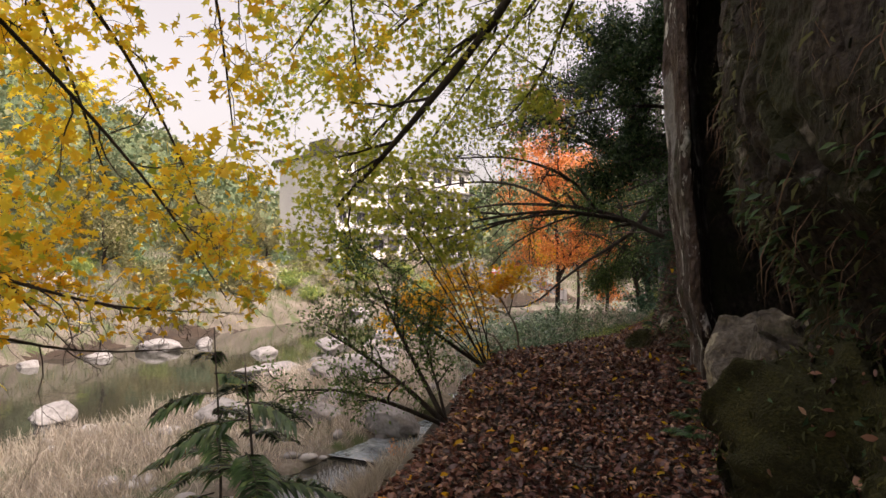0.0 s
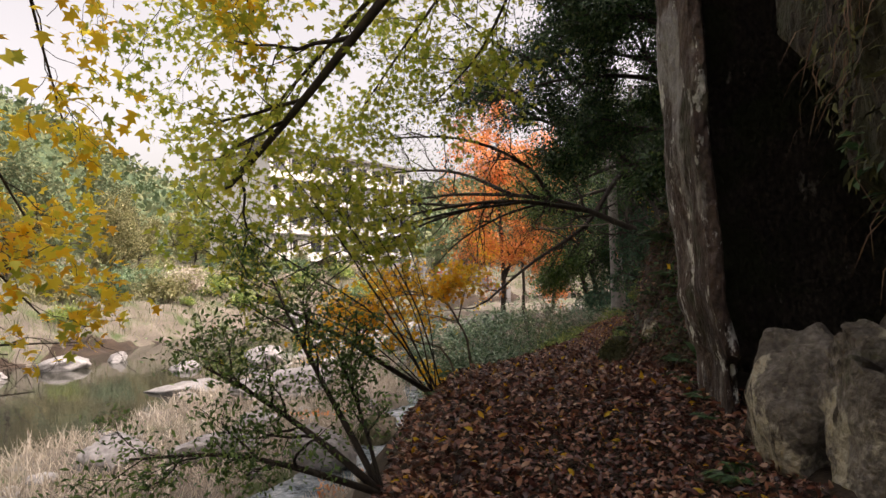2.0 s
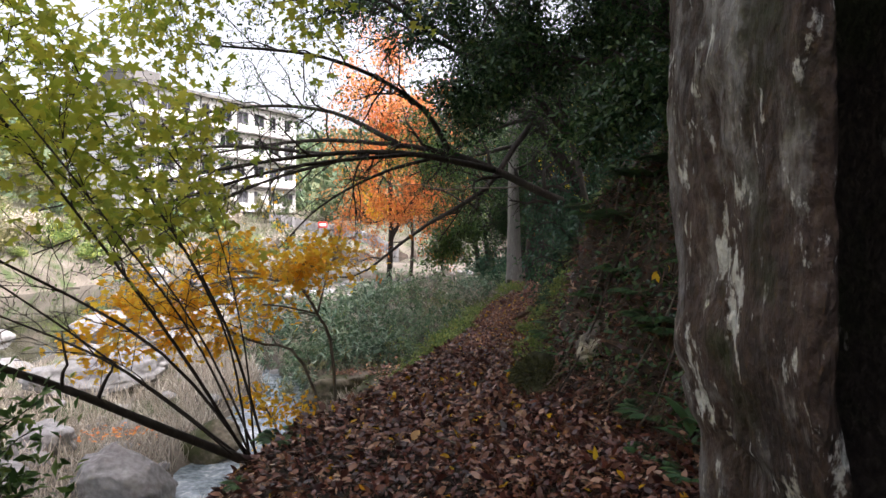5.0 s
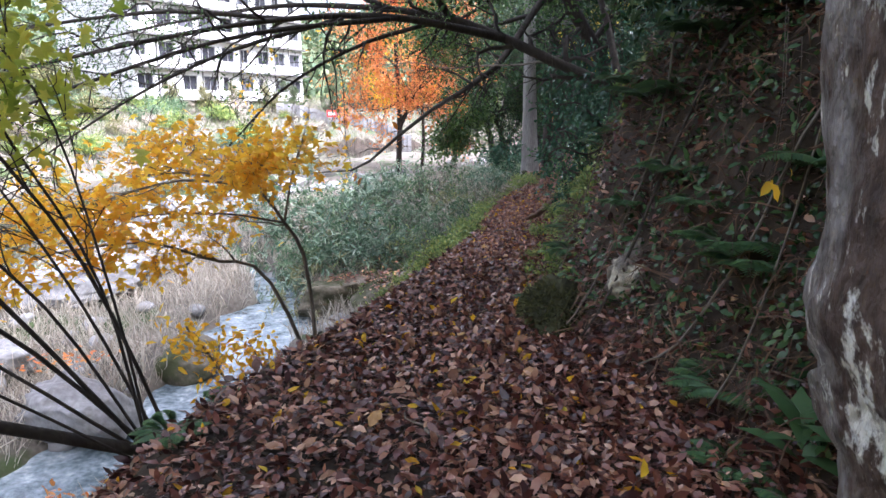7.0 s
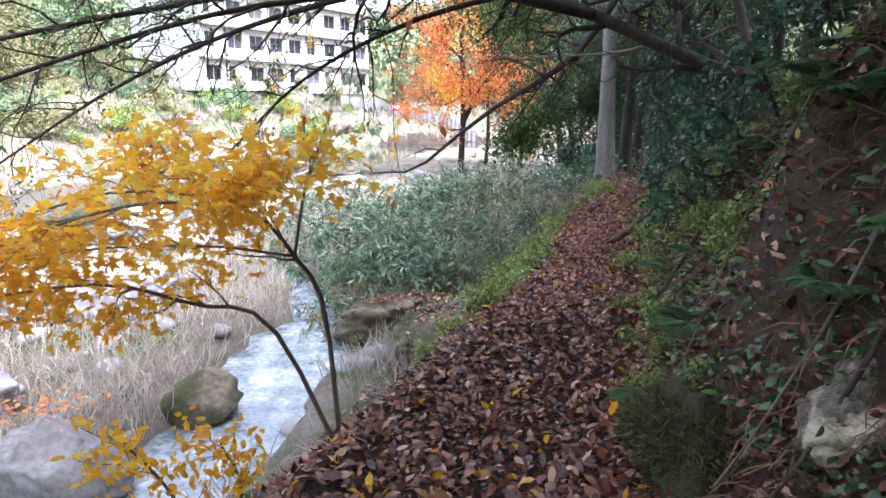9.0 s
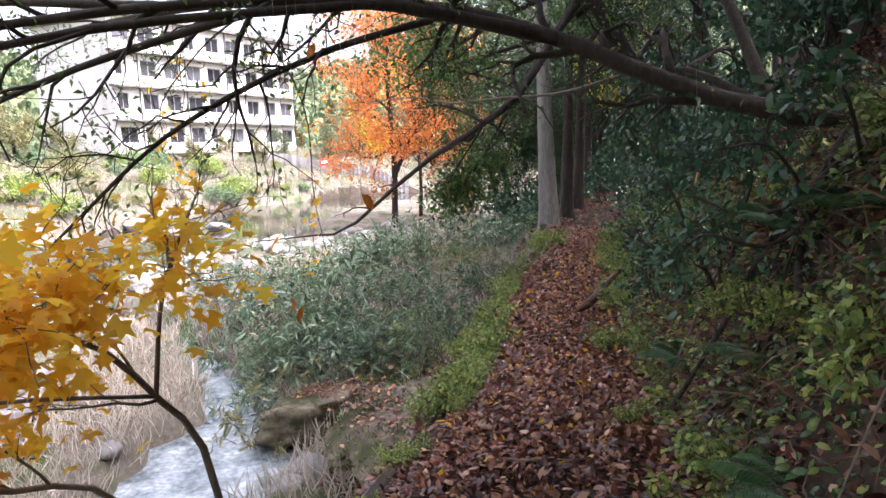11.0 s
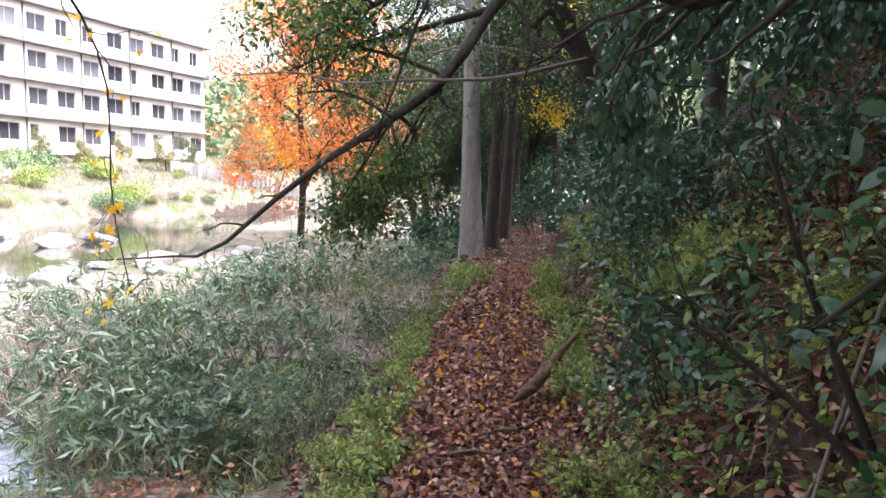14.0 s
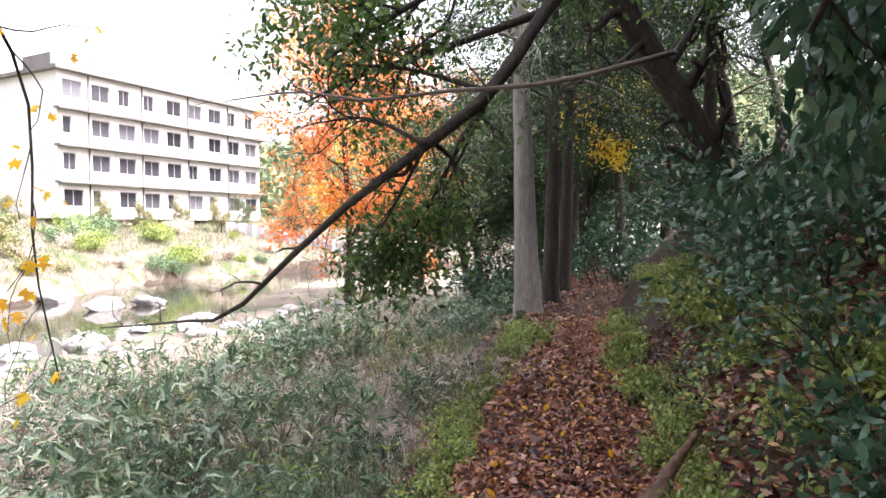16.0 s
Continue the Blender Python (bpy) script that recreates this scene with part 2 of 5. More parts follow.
TEMPLATES = {
    "oval": ([(0, 0, 0), (.3, .42, .07), (.3, -.42, .07), (.68, .4, .05), (.68, -.4, .05), (1, 0, -.08)], [(0, 2, 1), (1, 2, 4), (1, 4, 3), (3, 4, 5)]),
    "small": ([(0, 0, 0), (.45, .5, .1), (.45, -.5, .1), (1, 0, -.05)], [(0, 2, 3), (0, 3, 1)]),
    "blade": ([(0, .3, 0), (0, -.3, 0), (.5, .5, .06), (.5, -.5, .06), (1, 0, -.22)], [(0, 1, 3), (0, 3, 2), (2, 3, 4)]),
    "lobed": ([(.36, 0, .03), (0, 0, 0), (.06, .44, -.05), (.3, .2, .02), (.6, .52, -.06), (.62, .17, .02), (1, 0, -.1), (.62, -.17, .02), (.6, -.52, -.06), (.3, -.2, .02), (.06, -.44, -.05)],
              [(0, k + 1, k) for k in range(1, 10)] + [(0, 1, 10)]),
    "curl": ([(0, 0, 0), (.3, .42, .2), (.3, -.42, .16), (.65, .4, .24), (.65, -.4, .12), (1, 0, .16)], [(0, 2, 1), (1, 2, 4), (1, 4, 3), (3, 4, 5)]),
}


def leaf_arrays(p, axis, normal, length, ratio, kind):
    tv, tf = TEMPLATES[kind]
    tv, tf = np.array(tv), np.array(tf)
    axis = unit(axis)
    side = unit(np.cross(normal, axis))
    up = np.cross(axis, side)
    length = np.asarray(length).reshape(-1, 1, 1)
    v = p[:, None] + length * (tv[None, :, :1] * axis[:, None] + tv[None, :, 1:2] * ratio * side[:, None] + tv[None, :, 2:] * up[:, None])
    f = tf[None] + (np.arange(len(p)) * len(tv))[:, None, None]
    return v.reshape(-1, 3), f.reshape(-1, 3)


def leaf_mesh(name, p, axis, normal, length, ratio, kind, mat):
    return fast_mesh(name, *leaf_arrays(p, axis, normal, length, ratio, kind), mat)


def tube_arrays(pts, radii, sides=6, rough=0.0):
    pts = np.asarray(pts, float)
    n = len(pts)
    tan = unit(np.gradient(pts, axis=0))
    ref = np.array([0.3, 0.2, 1.0]) if abs(tan[:, 2]).mean() < .8 else np.array([1.0, 0.2, 0.1])
    a = unit(np.cross(tan, ref))
    b = np.cross(tan, a)
    ang = np.arange(sides) * 2 * math.pi / sides
    r = np.asarray(radii, float)[:, None]
    if rough:
        r = r * (1 + rough * rng.normal(size=(n, sides)))
    v = pts[:, None] + (np.cos(ang) * r)[..., None] * a[:, None] + (np.sin(ang) * r)[..., None] * b[:, None]
    i, j = np.meshgrid(np.arange(n - 1), np.arange(sides), indexing="ij")
    q = [i * sides + j, i * sides + (j + 1) % sides, (i + 1) * sides + (j + 1) % sides, (i + 1) * sides + j]
    f = np.concatenate([np.stack([q[0], q[1], q[2]], -1).reshape(-1, 3), np.stack([q[0], q[2], q[3]], -1).reshape(-1, 3)])
    caps = [(0, k + 1, k) for k in range(1, sides - 1)] + [((n - 1) * sides, (n - 1) * sides + k, (n - 1) * sides + k + 1) for k in range(1, sides - 1)]
    return v.reshape(-1, 3), np.concatenate([f, np.array(caps)])


def merged(arrays):
    vs, fs, o = [], [], 0
    for v, f in arrays:
        vs.append(v), fs.append(f + o)
        o += len(v)
    return np.concatenate(vs), np.concatenate(fs)


def smooth_line(pts, n):
    """A smooth curve through the points, in n samples."""
    pts = np.asarray(pts, float)
    p = np.concatenate([[2 * pts[0] - pts[1]], pts, [2 * pts[-1] - pts[-2]]])
    out = []
    for t in np.linspace(0, len(pts) - 1, n):
        i = min(int(t), len(pts) - 2)
        u = t - i
        a, b, c, d = p[i:i + 4]
        out.append(.5 * (2 * b + (c - a) * u + (2 * a - 5 * b + 4 * c - d) * u * u + (3 * b - a - 3 * c + d) * u ** 3))
    return np.array(out)


def grow(tubes, tips, p, d, length, radius, level, levels, kids=(4, 5, 4), wiggle=.22, droop=-.03, spread=.8, shrink=.55, segs=6):
    """Grows a branch with its side branches; tips gathers (place, direction) along the last twigs."""
    p, d = np.array(p, float), unit(d)
    pts, rad, dirs = [p.copy()], [radius], [d]
    for i in range(segs):
        d = unit(d + rng.normal(size=3) * wiggle + np.array([0, 0, droop]))
        p = p + d * length / segs
        pts.append(p.copy()), rad.append(radius * (1 - .72 * (i + 1) / segs)), dirs.append(d)
    tubes.append(tube_arrays(pts, np.maximum(rad, .0025), 7 if level == 0 else (5 if level == 1 else 3)))
    if level >= levels:
        for q, e in zip(pts[1:], dirs[1:]):
            tips.append((q, e))
        return
    branch(tubes, tips, pts, rad, dirs, length, level, levels, kids, wiggle, droop, spread, shrink, segs)


def branch(tubes, tips, pts, rad, dirs, length, level, levels, kids, wiggle, droop, spread, shrink, segs=6, first=.3, split=False):
    n = len(pts) - 1
    for k in range(kids[min(level, len(kids) - 1)]):
        t = (first + (1 - first) * (k + .6 * rng.random()) / kids[min(level, len(kids) - 1)]) * n
        i = min(int(t), n - 1)
        q = np.array(pts[i]) + (np.array(pts[i + 1]) - np.array(pts[i])) * (t - i)
        e = unit(np.array(dirs[i]) + unit(rng.normal(size=3)) * spread)
        sub = [] if split else tubes
        if split:
            tubes.append(sub)
        grow(sub, tips, q, e, length * shrink * (.7 + .6 * rng.random()), max(rad[i] * .55, .003), level + 1, levels, kids, wiggle, droop, spread, shrink, segs)


def tip_leaves(tips, per, jitter, length, ratio, kind, flat=.6, hang=0.0):
    """Leaf arrays round the tips of twigs. flat: how level they lie; hang: how far they droop."""
    q = np.repeat(np.array([t[0] for t in tips]), per, 0)
    e = np.repeat(np.array([t[1] for t in tips]), per, 0)
    n = len(q)
    q = q + rng.normal(size=(n, 3)) * jitter
    axis = unit(e * .5 + unit(rng.normal(size=(n, 3))) * .8 + np.array([0, 0, -hang]))
    normal = unit(rng.normal(size=(n, 3)) * (1 - flat) + np.array([0, 0, flat]))
    return leaf_arrays(q, axis, normal, length * (.65 + .6 * rng.random(n)), ratio, kind)


# ---- the lie of the land ----
EDGE_L = np.array([(-60, -12), (-8, -2.6), (0, -.95), (4, -.3), (5.6, .2), (7, .5), (9, .75), (9.7, 1.05), (11.5, 2.12), (12.7, 2.76), (14.8, 3.84), (17.5, 5.0), (19, 5.7), (21.3, 7.1), (25.6, 8.75), (29, 11.4), (35, 16), (60, 40), (200, 160)])
EDGE_R = np.array([(-60, -10), (-8, -.8), (0, .85), (3.4, 1.45), (4.9, 1.9), (6, 2.25), (8.4, 3.05), (10.4, 3.05), (12.3, 3.82), (14.4, 4.76), (16, 5.5), (17, 6.12), (20, 7.62), (25, 10.4), (35, 17.2), (60, 42), (200, 164)])
PATH_Z = np.array([(-60, .3), (-6, 0), (0, .02), (3, .08), (5.8, .17), (8, .36), (10, .22), (13, .07), (15, -.06), (17, -.1), (25, -.15), (30, .15), (40, .8), (200, 4)])
RIVER = [(-60, -40), (-26, -8), (-16, 8), (-11.5, 18), (-10, 25), (-7.8, 33), (-4, 42), (-1.6, 50), (1.4, 58), (9, 65), (25, 73), (80, 95), (200, 140)]
CREEK = [(-4, 7), (-1.3, 12.0), (-.1, 14.2), (.75, 16.6), (1.0, 18.2), (.9, 20), (-.6, 24), (-4, 29), (-8, 31)]
WATER_Z = -2.1


def left_edge(y):
    return np.interp(y, EDGE_L[:, 0], EDGE_L[:, 1])


def right_edge(y):
    return np.interp(y, EDGE_R[:, 0], EDGE_R[:, 1])


def path_z(y):
    return np.interp(y, PATH_Z[:, 0], PATH_Z[:, 1])


def line_distance(x, y, pts):
    """The distance to a line on the plan, plus to its left, minus to its right."""
    pts = smooth_line(np.array(pts, float), 90)
    best, sign = np.full(x.shape, 1e9), np.zeros(x.shape)
    for (ax, ay), (bx, by) in zip(pts[:-1], pts[1:]):
        dx, dy = bx - ax, by - ay
        t = np.clip(((x - ax) * dx + (y - ay) * dy) / (dx * dx + dy * dy), 0, 1)
        px, py = x - ax - t * dx, y - ay - t * dy
        d = np.hypot(px, py)
        s = np.where(dx * py - dy * px > 0, 1.0, -1.0)
        near = d < best
        best, sign = np.where(near, d, best), np.where(near, s, sign)
    return best * sign


def step(a, b, t):
    t = np.clip((t - a) / (b - a), 0, 1)
    return t * t * (3 - 2 * t)


def height(x, y):
    x, y = np.asarray(x, float), np.asarray(y, float)
    el, er, zp = left_edge(y), right_edge(y), path_z(y)
    rough = fbm(x * .9, y * .9) * .5 + fbm(x * 3.1, y * 3.1, 4) * .25
    river = line_distance(x, y, RIVER)
    creek = np.abs(line_distance(x, y, CREEK))
    bed = -1.72 + rough * .16 + fbm(x * .25, y * .25, 2) * .12
    bed = bed - .8 * step(1.15, .35, (creek + .25 * rough) * np.interp(y, [10, 15, 16.6, 18.4, 19.2, 24], [1.2, 1.1, .8, .85, 2.2, 2.2]))
    bed = bed - 1.0 * step(6.5, 4.0, np.abs(river) + .8 * rough)
    far = river - 5.2
    far_z = WATER_Z - .3 + 1.0 * step(0, 1.5, far + .5 * rough) + .7 * step(.5, 4.5, far + .8 * rough) + np.minimum(np.maximum(far - 1, 0) * .2, 3.6) + rough * .2
    low = np.where(river > 0, np.maximum(bed, np.where(far > 0, far_z, -9)), bed)
    d = el - x
    bank = zp + rough * .08 - .25 * step(-.3, .5, d) - (zp + 1.5) * step(.1, 2.1, d + .25 * rough)
    left = np.where(d < 2.4, np.maximum(bank, low * 1.0), low)
    left = np.where(d < .1, bank, left)
    flat = zp + rough * .035 - .05 * np.sin(np.clip((x - el) / (er - el), 0, 1) * math.pi)
    e = x - er
    lift = np.interp(y, [8, 10.5, 12.5, 16, 22, 30], [1.5, 1.35, .8, .5, .35, .3]) * step(0, .85, e + .2 * rough) + np.interp(y, [10, 14, 24, 34], [.95, .9, .75, .5]) * np.maximum(e - .25, 0)
    lift = np.minimum(lift, 14 + .12 * e)
    cliff = step(8.6, 7.6, y)
    lift = lift * (1 - cliff) + cliff * (.25 * step(0, .5, e) + 6.2 * step(2.0, 3.2, e) + .7 * np.maximum(e - 3.2, 0))
    lift = np.minimum(lift, 22 + .05 * e)
    right = zp + lift + (rough * .26 + .07 * fbm(x * 6.5, y * 6.5, 8, 3) * step(14, 11, y)) * step(0, 1.0, e)
    z = np.where(x < el, left, np.where(x > er, right, flat))
    return z


def ground_sheet():
    n = 640
    t = np.linspace(-1, 1, n)
    xs = 2.0 + 7.0 * np.sinh(t * 5.6) / np.sinh(1) * .82
    ys = 11.0 + 9.0 * np.sinh(t * 5.2) / np.sinh(1) * .82
    x, y = np.meshgrid(xs, ys, indexing="ij")
    z = height(x, y)
    dist = np.hypot(x - 2, y - 11)
    z = np.where(dist > 160, np.minimum(z, 8), z)
    v = np.stack([x, y, z], -1).reshape(-1, 3)
    i, j = np.meshgrid(np.arange(n - 1), np.arange(n - 1), indexing="ij")
    a, b, c, d = i * n + j, (i + 1) * n + j, (i + 1) * n + j + 1, i * n + j + 1
    f = np.concatenate([np.stack([a, b, c], -1).reshape(-1, 3), np.stack([a, c, d], -1).reshape(-1, 3)])
    me = fast_mesh("ground", v, f, M_GROUND, True)
    me.materials.append(M_SOIL)
    cx, cy = v[f].mean(1)[:, 0], v[f].mean(1)[:, 1]
    off = line_distance(cx, cy, RIVER)
    soil = ((cx > left_edge(cy) - .9) & (cy < 120)) | ((off > 4.7) & (off < 5.9 + .8 * fbm(cx * .7, cy * .7, 3)) & (cy < 120))
    me.polygons.foreach_set("material_index", soil.astype(np.int32))
    return tagged(new("ground", me), "river bank, leaf-covered path and wooded slope of bare soil", "ground", kind="structure")


ground_sheet()
bm = bmesh.new()
bmesh.ops.create_grid(bm, x_segments=2, y_segments=2, size=220, matrix=Matrix.Translation((-60, 60, WATER_Z)))
tagged(new("water", bm_mesh("water", bm, M_WATER)), "shallow brown river with a small side stream between boulders", "water", kind="structure")


# pale base colours paint in the bright sky reflection as well as white riffles
M_STREAM = material("stream_water_painted_sky", [(.05, .065, .07), (.15, .19, .21), (.34, .39, .42), (.7, .73, .75)], .06, 2.6, 14, .5, 6, spec=1.0, mottle=.4, dist=.05)


def side_stream():
    """The quick shallow water of the side stream, a little above the river."""
    mid = smooth_line(np.array(CREEK, float)[1:7], 70)
    tan = unit(np.gradient(mid, axis=0))
    across = np.linspace(-1.3, 1.3, 13)
    x = mid[:, :1] - tan[:, 1:] * across
    y = mid[:, 1:] + tan[:, :1] * across
    z = WATER_Z + .05 + .015 * fbm(x * 5, y * 5, 3)
    v = np.stack([x, y, z], -1).reshape(-1, 3)
    i, j = np.meshgrid(np.arange(69), np.arange(12), indexing="ij")
    a, b, c, d = i * 13 + j, (i + 1) * 13 + j, (i + 1) * 13 + j + 1, i * 13 + j + 1
    f = np.concatenate([np.stack([a, c, b], -1).reshape(-1, 3), np.stack([a, d, c], -1).reshape(-1, 3)])
    tagged(new("water", fast_mesh("water", v, f, M_STREAM, True)), "quick shallow stream between the boulders, white riffles and sky reflection painted in", "stream", kind="structure")


side_stream()


# ---- cliff ----
def cliff_face(y, z):
    """x of the rock face over the plan's y and the height z: a near overhang, a deep hollow, a pillar."""
    f1, f2 = fbm(y * 1.1, z * .9, 1), fbm(y * 3.1, z * 2.2, 5)
    n1 = .05 * f1 + .03 * np.round(f2 * 2.5) / 2.5 + .03 * f2 + fbm(y * 8, z * 6, 9, 4) * .022
    crack = .08 * np.maximum(0, 1 - np.abs(fbm(y * 1.6, z * .8, 12)) * 10) + .05 * np.maximum(0, 1 - np.abs(fbm(y * 2.2, z * 2.6, 20)) * 10)
    near = 1.78 + .16 * (y - 4.0) + .28 * np.maximum(y - 4.0, 0) + .5 * step(2.0, 1.25, z + .12 * fbm(y * 2, z))
    deep = 4.4 - 1.2 * step(1.0, .2, z) + .2 * fbm(y * 2, z * 2)
    deep = deep + (2.5 - deep) * step(4.0, 4.9, z)
    wob = .06 * fbm(z * 1.3, y)
    x = near + (deep - near) * step(0, .35, y - 4.35 - 1.1 * step(1.8, 3.2, z) + wob)
    x = x + (3.0 - x) * step(7.3, 7.5, y + wob)
    end = 1.7 * step(7.6, 8.3, y + .08 * fbm(z * 2, y * 2))
    return x + n1 + crack + end


def cliff():
    ys, zs = np.concatenate([np.linspace(-9, 2, 60), np.linspace(2.03, 8.5, 300)]), np.concatenate([np.linspace(-.4, 4.2, 210), np.linspace(4.25, 7.4, 50)])
    y, z = np.meshgrid(ys, zs, indexing="ij")
    x = cliff_face(y, z) + 1.2 * step(6.6, 7.4, z)
    v = np.stack([x, y + .05 * fbm(y * 3, z * 3, 2), z], -1)
    back = v[:, -1:].copy()
    back[..., 0] += 4.0
    back[..., 2] -= .4
    v = np.concatenate([v, back], 1)
    n, m = v.shape[:2]
    i, j = np.meshgrid(np.arange(n - 1), np.arange(m - 1), indexing="ij")
    a, b, c, d = i * m + j, (i + 1) * m + j, (i + 1) * m + j + 1, i * m + j + 1
    f = np.concatenate([np.stack([a, c, b], -1).reshape(-1, 3), np.stack([a, d, c], -1).reshape(-1, 3)])
    tagged(new("cliff", fast_mesh("cliff", v.reshape(-1, 3), f, M_CLIFF_SHADED, True)), "brown rock cliff with pale lichen patches and a deep hollow, coloured darker for shade", "cliff", kind="structure")


def rock_pillar():
    """An upright fin of rock standing before the hollow, undercut at its foot."""
    plan = np.array([(2.41, 6.52), (2.5, 6.47), (2.6, 6.68), (2.77, 7.0), (2.97, 7.4), (3.1, 7.72), (2.93, 7.82), (2.68, 7.66), (2.56, 7.3), (2.46, 6.88)])
    ring = smooth_line(np.concatenate([plan, plan[:1]]), 101)[:-1]
    zs = np.linspace(.05, 6.6, 190)
    mid = plan.mean(0)
    v = []
    for z in zs:
        foot = .24 * float(step(.86, .72, z + .05 * math.sin(z * 9)))
        lean = .07 * float(step(2.4, 1.4, z)) + .12 * float(step(1.3, .7, z)) - .02 * max(z - 2, 0)
        out = unit(ring - mid)
        n = .05 * fbm(ring[:, 0] * 3, ring[:, 1] * 3, z * .8) + .03 * np.round(2.5 * fbm(ring[:, 0] * 5, ring[:, 1] * 5, z * 2.2)) / 2.5 + .026 * fbm(ring[:, 0] * 18, ring[:, 1] * 18, z * 7, 4)
        gap = -.07 * np.maximum(0, 1 - 9 * np.abs(fbm(ring[:, 0] * 2.4, ring[:, 1] * 2.4, z * .9 + 4)))
        p = ring + out * (n + gap - foot * .5)[:, None] + np.array([lean, .12 * foot])
        v.append(np.concatenate([p, np.full((len(p), 1), z)], 1))
    m = len(ring)
    v = np.array(v).reshape(-1, 3)
    i, j = np.meshgrid(np.arange(len(zs) - 1), np.arange(m), indexing="ij")
    a, b, c, d = i * m + j, i * m + (j + 1) % m, (i + 1) * m + (j + 1) % m, (i + 1) * m + j
    f = np.concatenate([np.stack([a, b, c], -1).reshape(-1, 3), np.stack([a, c, d], -1).reshape(-1, 3)])
    tagged(new("rock_pillar", fast_mesh("rock_pillar", v, f, M_CLIFF, True)), "upright brown rock pillar streaked with pale lichen", "rock")


cliff()
rock_pillar()


def stone_mesh(name, size, mat, seed, detail=4, rough=.22, flat=0.0, cuts=13):
    bm = bmesh.new()
    bmesh.ops.create_icosphere(bm, subdivisions=detail, radius=1)
    co = np.array([v.co for v in bm.verts])
    k = 1 + rough * fbm(co[:, 0] * 1.5 + seed, co[:, 1] * 1.5, co[:, 2] * 1.5) + .3 * rough * fbm(co[:, 0] * 5 + seed, co[:, 1] * 5, co[:, 2] * 5)
    co = co * k[:, None]
    g = np.random.default_rng(seed)
    for _ in range(cuts):
        nn = unit(g.normal(size=3))
        h = .58 + .26 * g.random()
        over = np.maximum(co @ nn - h, 0)
        co = co - .85 * over[:, None] * nn
    if flat:
        co[:, 2] = np.minimum(co[:, 2], flat)
    co = co * (1 + .035 * fbm(co[:, 0] * 9, co[:, 1] * 9 + seed, co[:, 2] * 9))[:, None]
    co = co * np.array(size)
    for v, c in zip(bm.verts, co):
        v.co = c
    return bm_mesh(name, bm, mat, True)


def stone(name, at, size, mat, seed, label, turn=0, group="", sink=.3, tilt=0, detail=4, flat=0.0, rough=.22, cuts=13):
    ob = new(name, stone_mesh(name, size, mat, seed, detail, rough, flat, cuts))
    ob.matrix_basis = pose(at[0], at[1], at[2] + size[2] * (1 - sink) - size[2] * sink, tilt, 0, turn)
    return tagged(ob, label, "rock", group)


def on_ground(x, y):
    return (x, y, float(height(np.array(x), np.array(y))))


stone("boulder", (2.82, 4.95, .12), (.54, .62, .66), M_PALE, 41, "pale weathered boulder at the foot of the cliff", 20, sink=.1, detail=6, rough=.5, cuts=9)
stone("boulder", (2.82, 5.85, .1), (.5, .5, .6), M_PALE, 9, "grey cracked boulder in the cliff's hollow", 50, sink=.2, detail=5, rough=.34, cuts=5)
stone("boulder", (3.3, 5.5, .3), (.55, .5, .6), M_PALE, 44, "grey lichen-covered rubble in the cliff's hollow", 10, sink=.2, detail=5, rough=.4, cuts=6)
mound = stone("earth_mound", (1.98, 3.0, .0), (.6, .85, .78), M_MOSS, 12, "dark mossy earth mound below the overhanging cliff", 0, sink=.25, detail=6, rough=.55, cuts=3)
stone("rock", (3.44, 9.65, .52), (.26, .3, .28), M_PALE, 21, "pale rock showing in the earth bank", 30, sink=.2, detail=5, rough=.34)
stone("rock", (4.0, 9.55, 1.35), (.2, .22, .36), M_PALE, 27, "grey rock high in the earth bank", 70, sink=.2, detail=5, rough=.34)
stone("moss_mound", (3.2, 10.35, .14), (.24, .38, .24), M_MOSS, 23, "moss-covered hump beside the path", 10, sink=.25, detail=5, rough=.42, cuts=2)
stone("moss_mound", (8.4, 24.55, -.42), (.42, .36, .2), M_MOSS, 29, "moss round the foot of the cedar", 10, sink=.2, detail=5, rough=.42, cuts=2)
slab_a = stone("slab", (2.35, 18.1, -1.9), (1.05, .5, .42), M_MOSS_ROCK, 31, "mossy stone block with fallen leaves beside the pool", 12, sink=.2, flat=.62, detail=5, rough=.36, cuts=6)
slab_b = stone("slab", (2.9, 16.3, -1.55), (.7, 1.3, .4), M_MOSS_ROCK, 35, "mossy sloping slab under the path's edge", -22, sink=.2, flat=.7, detail=5, rough=.4, cuts=6)
stone("slab", (-.15, 15.6, -2.05), (.55, .45, .4), M_MOSS_ROCK, 36, "dark wet rock beside the side stream", 40)
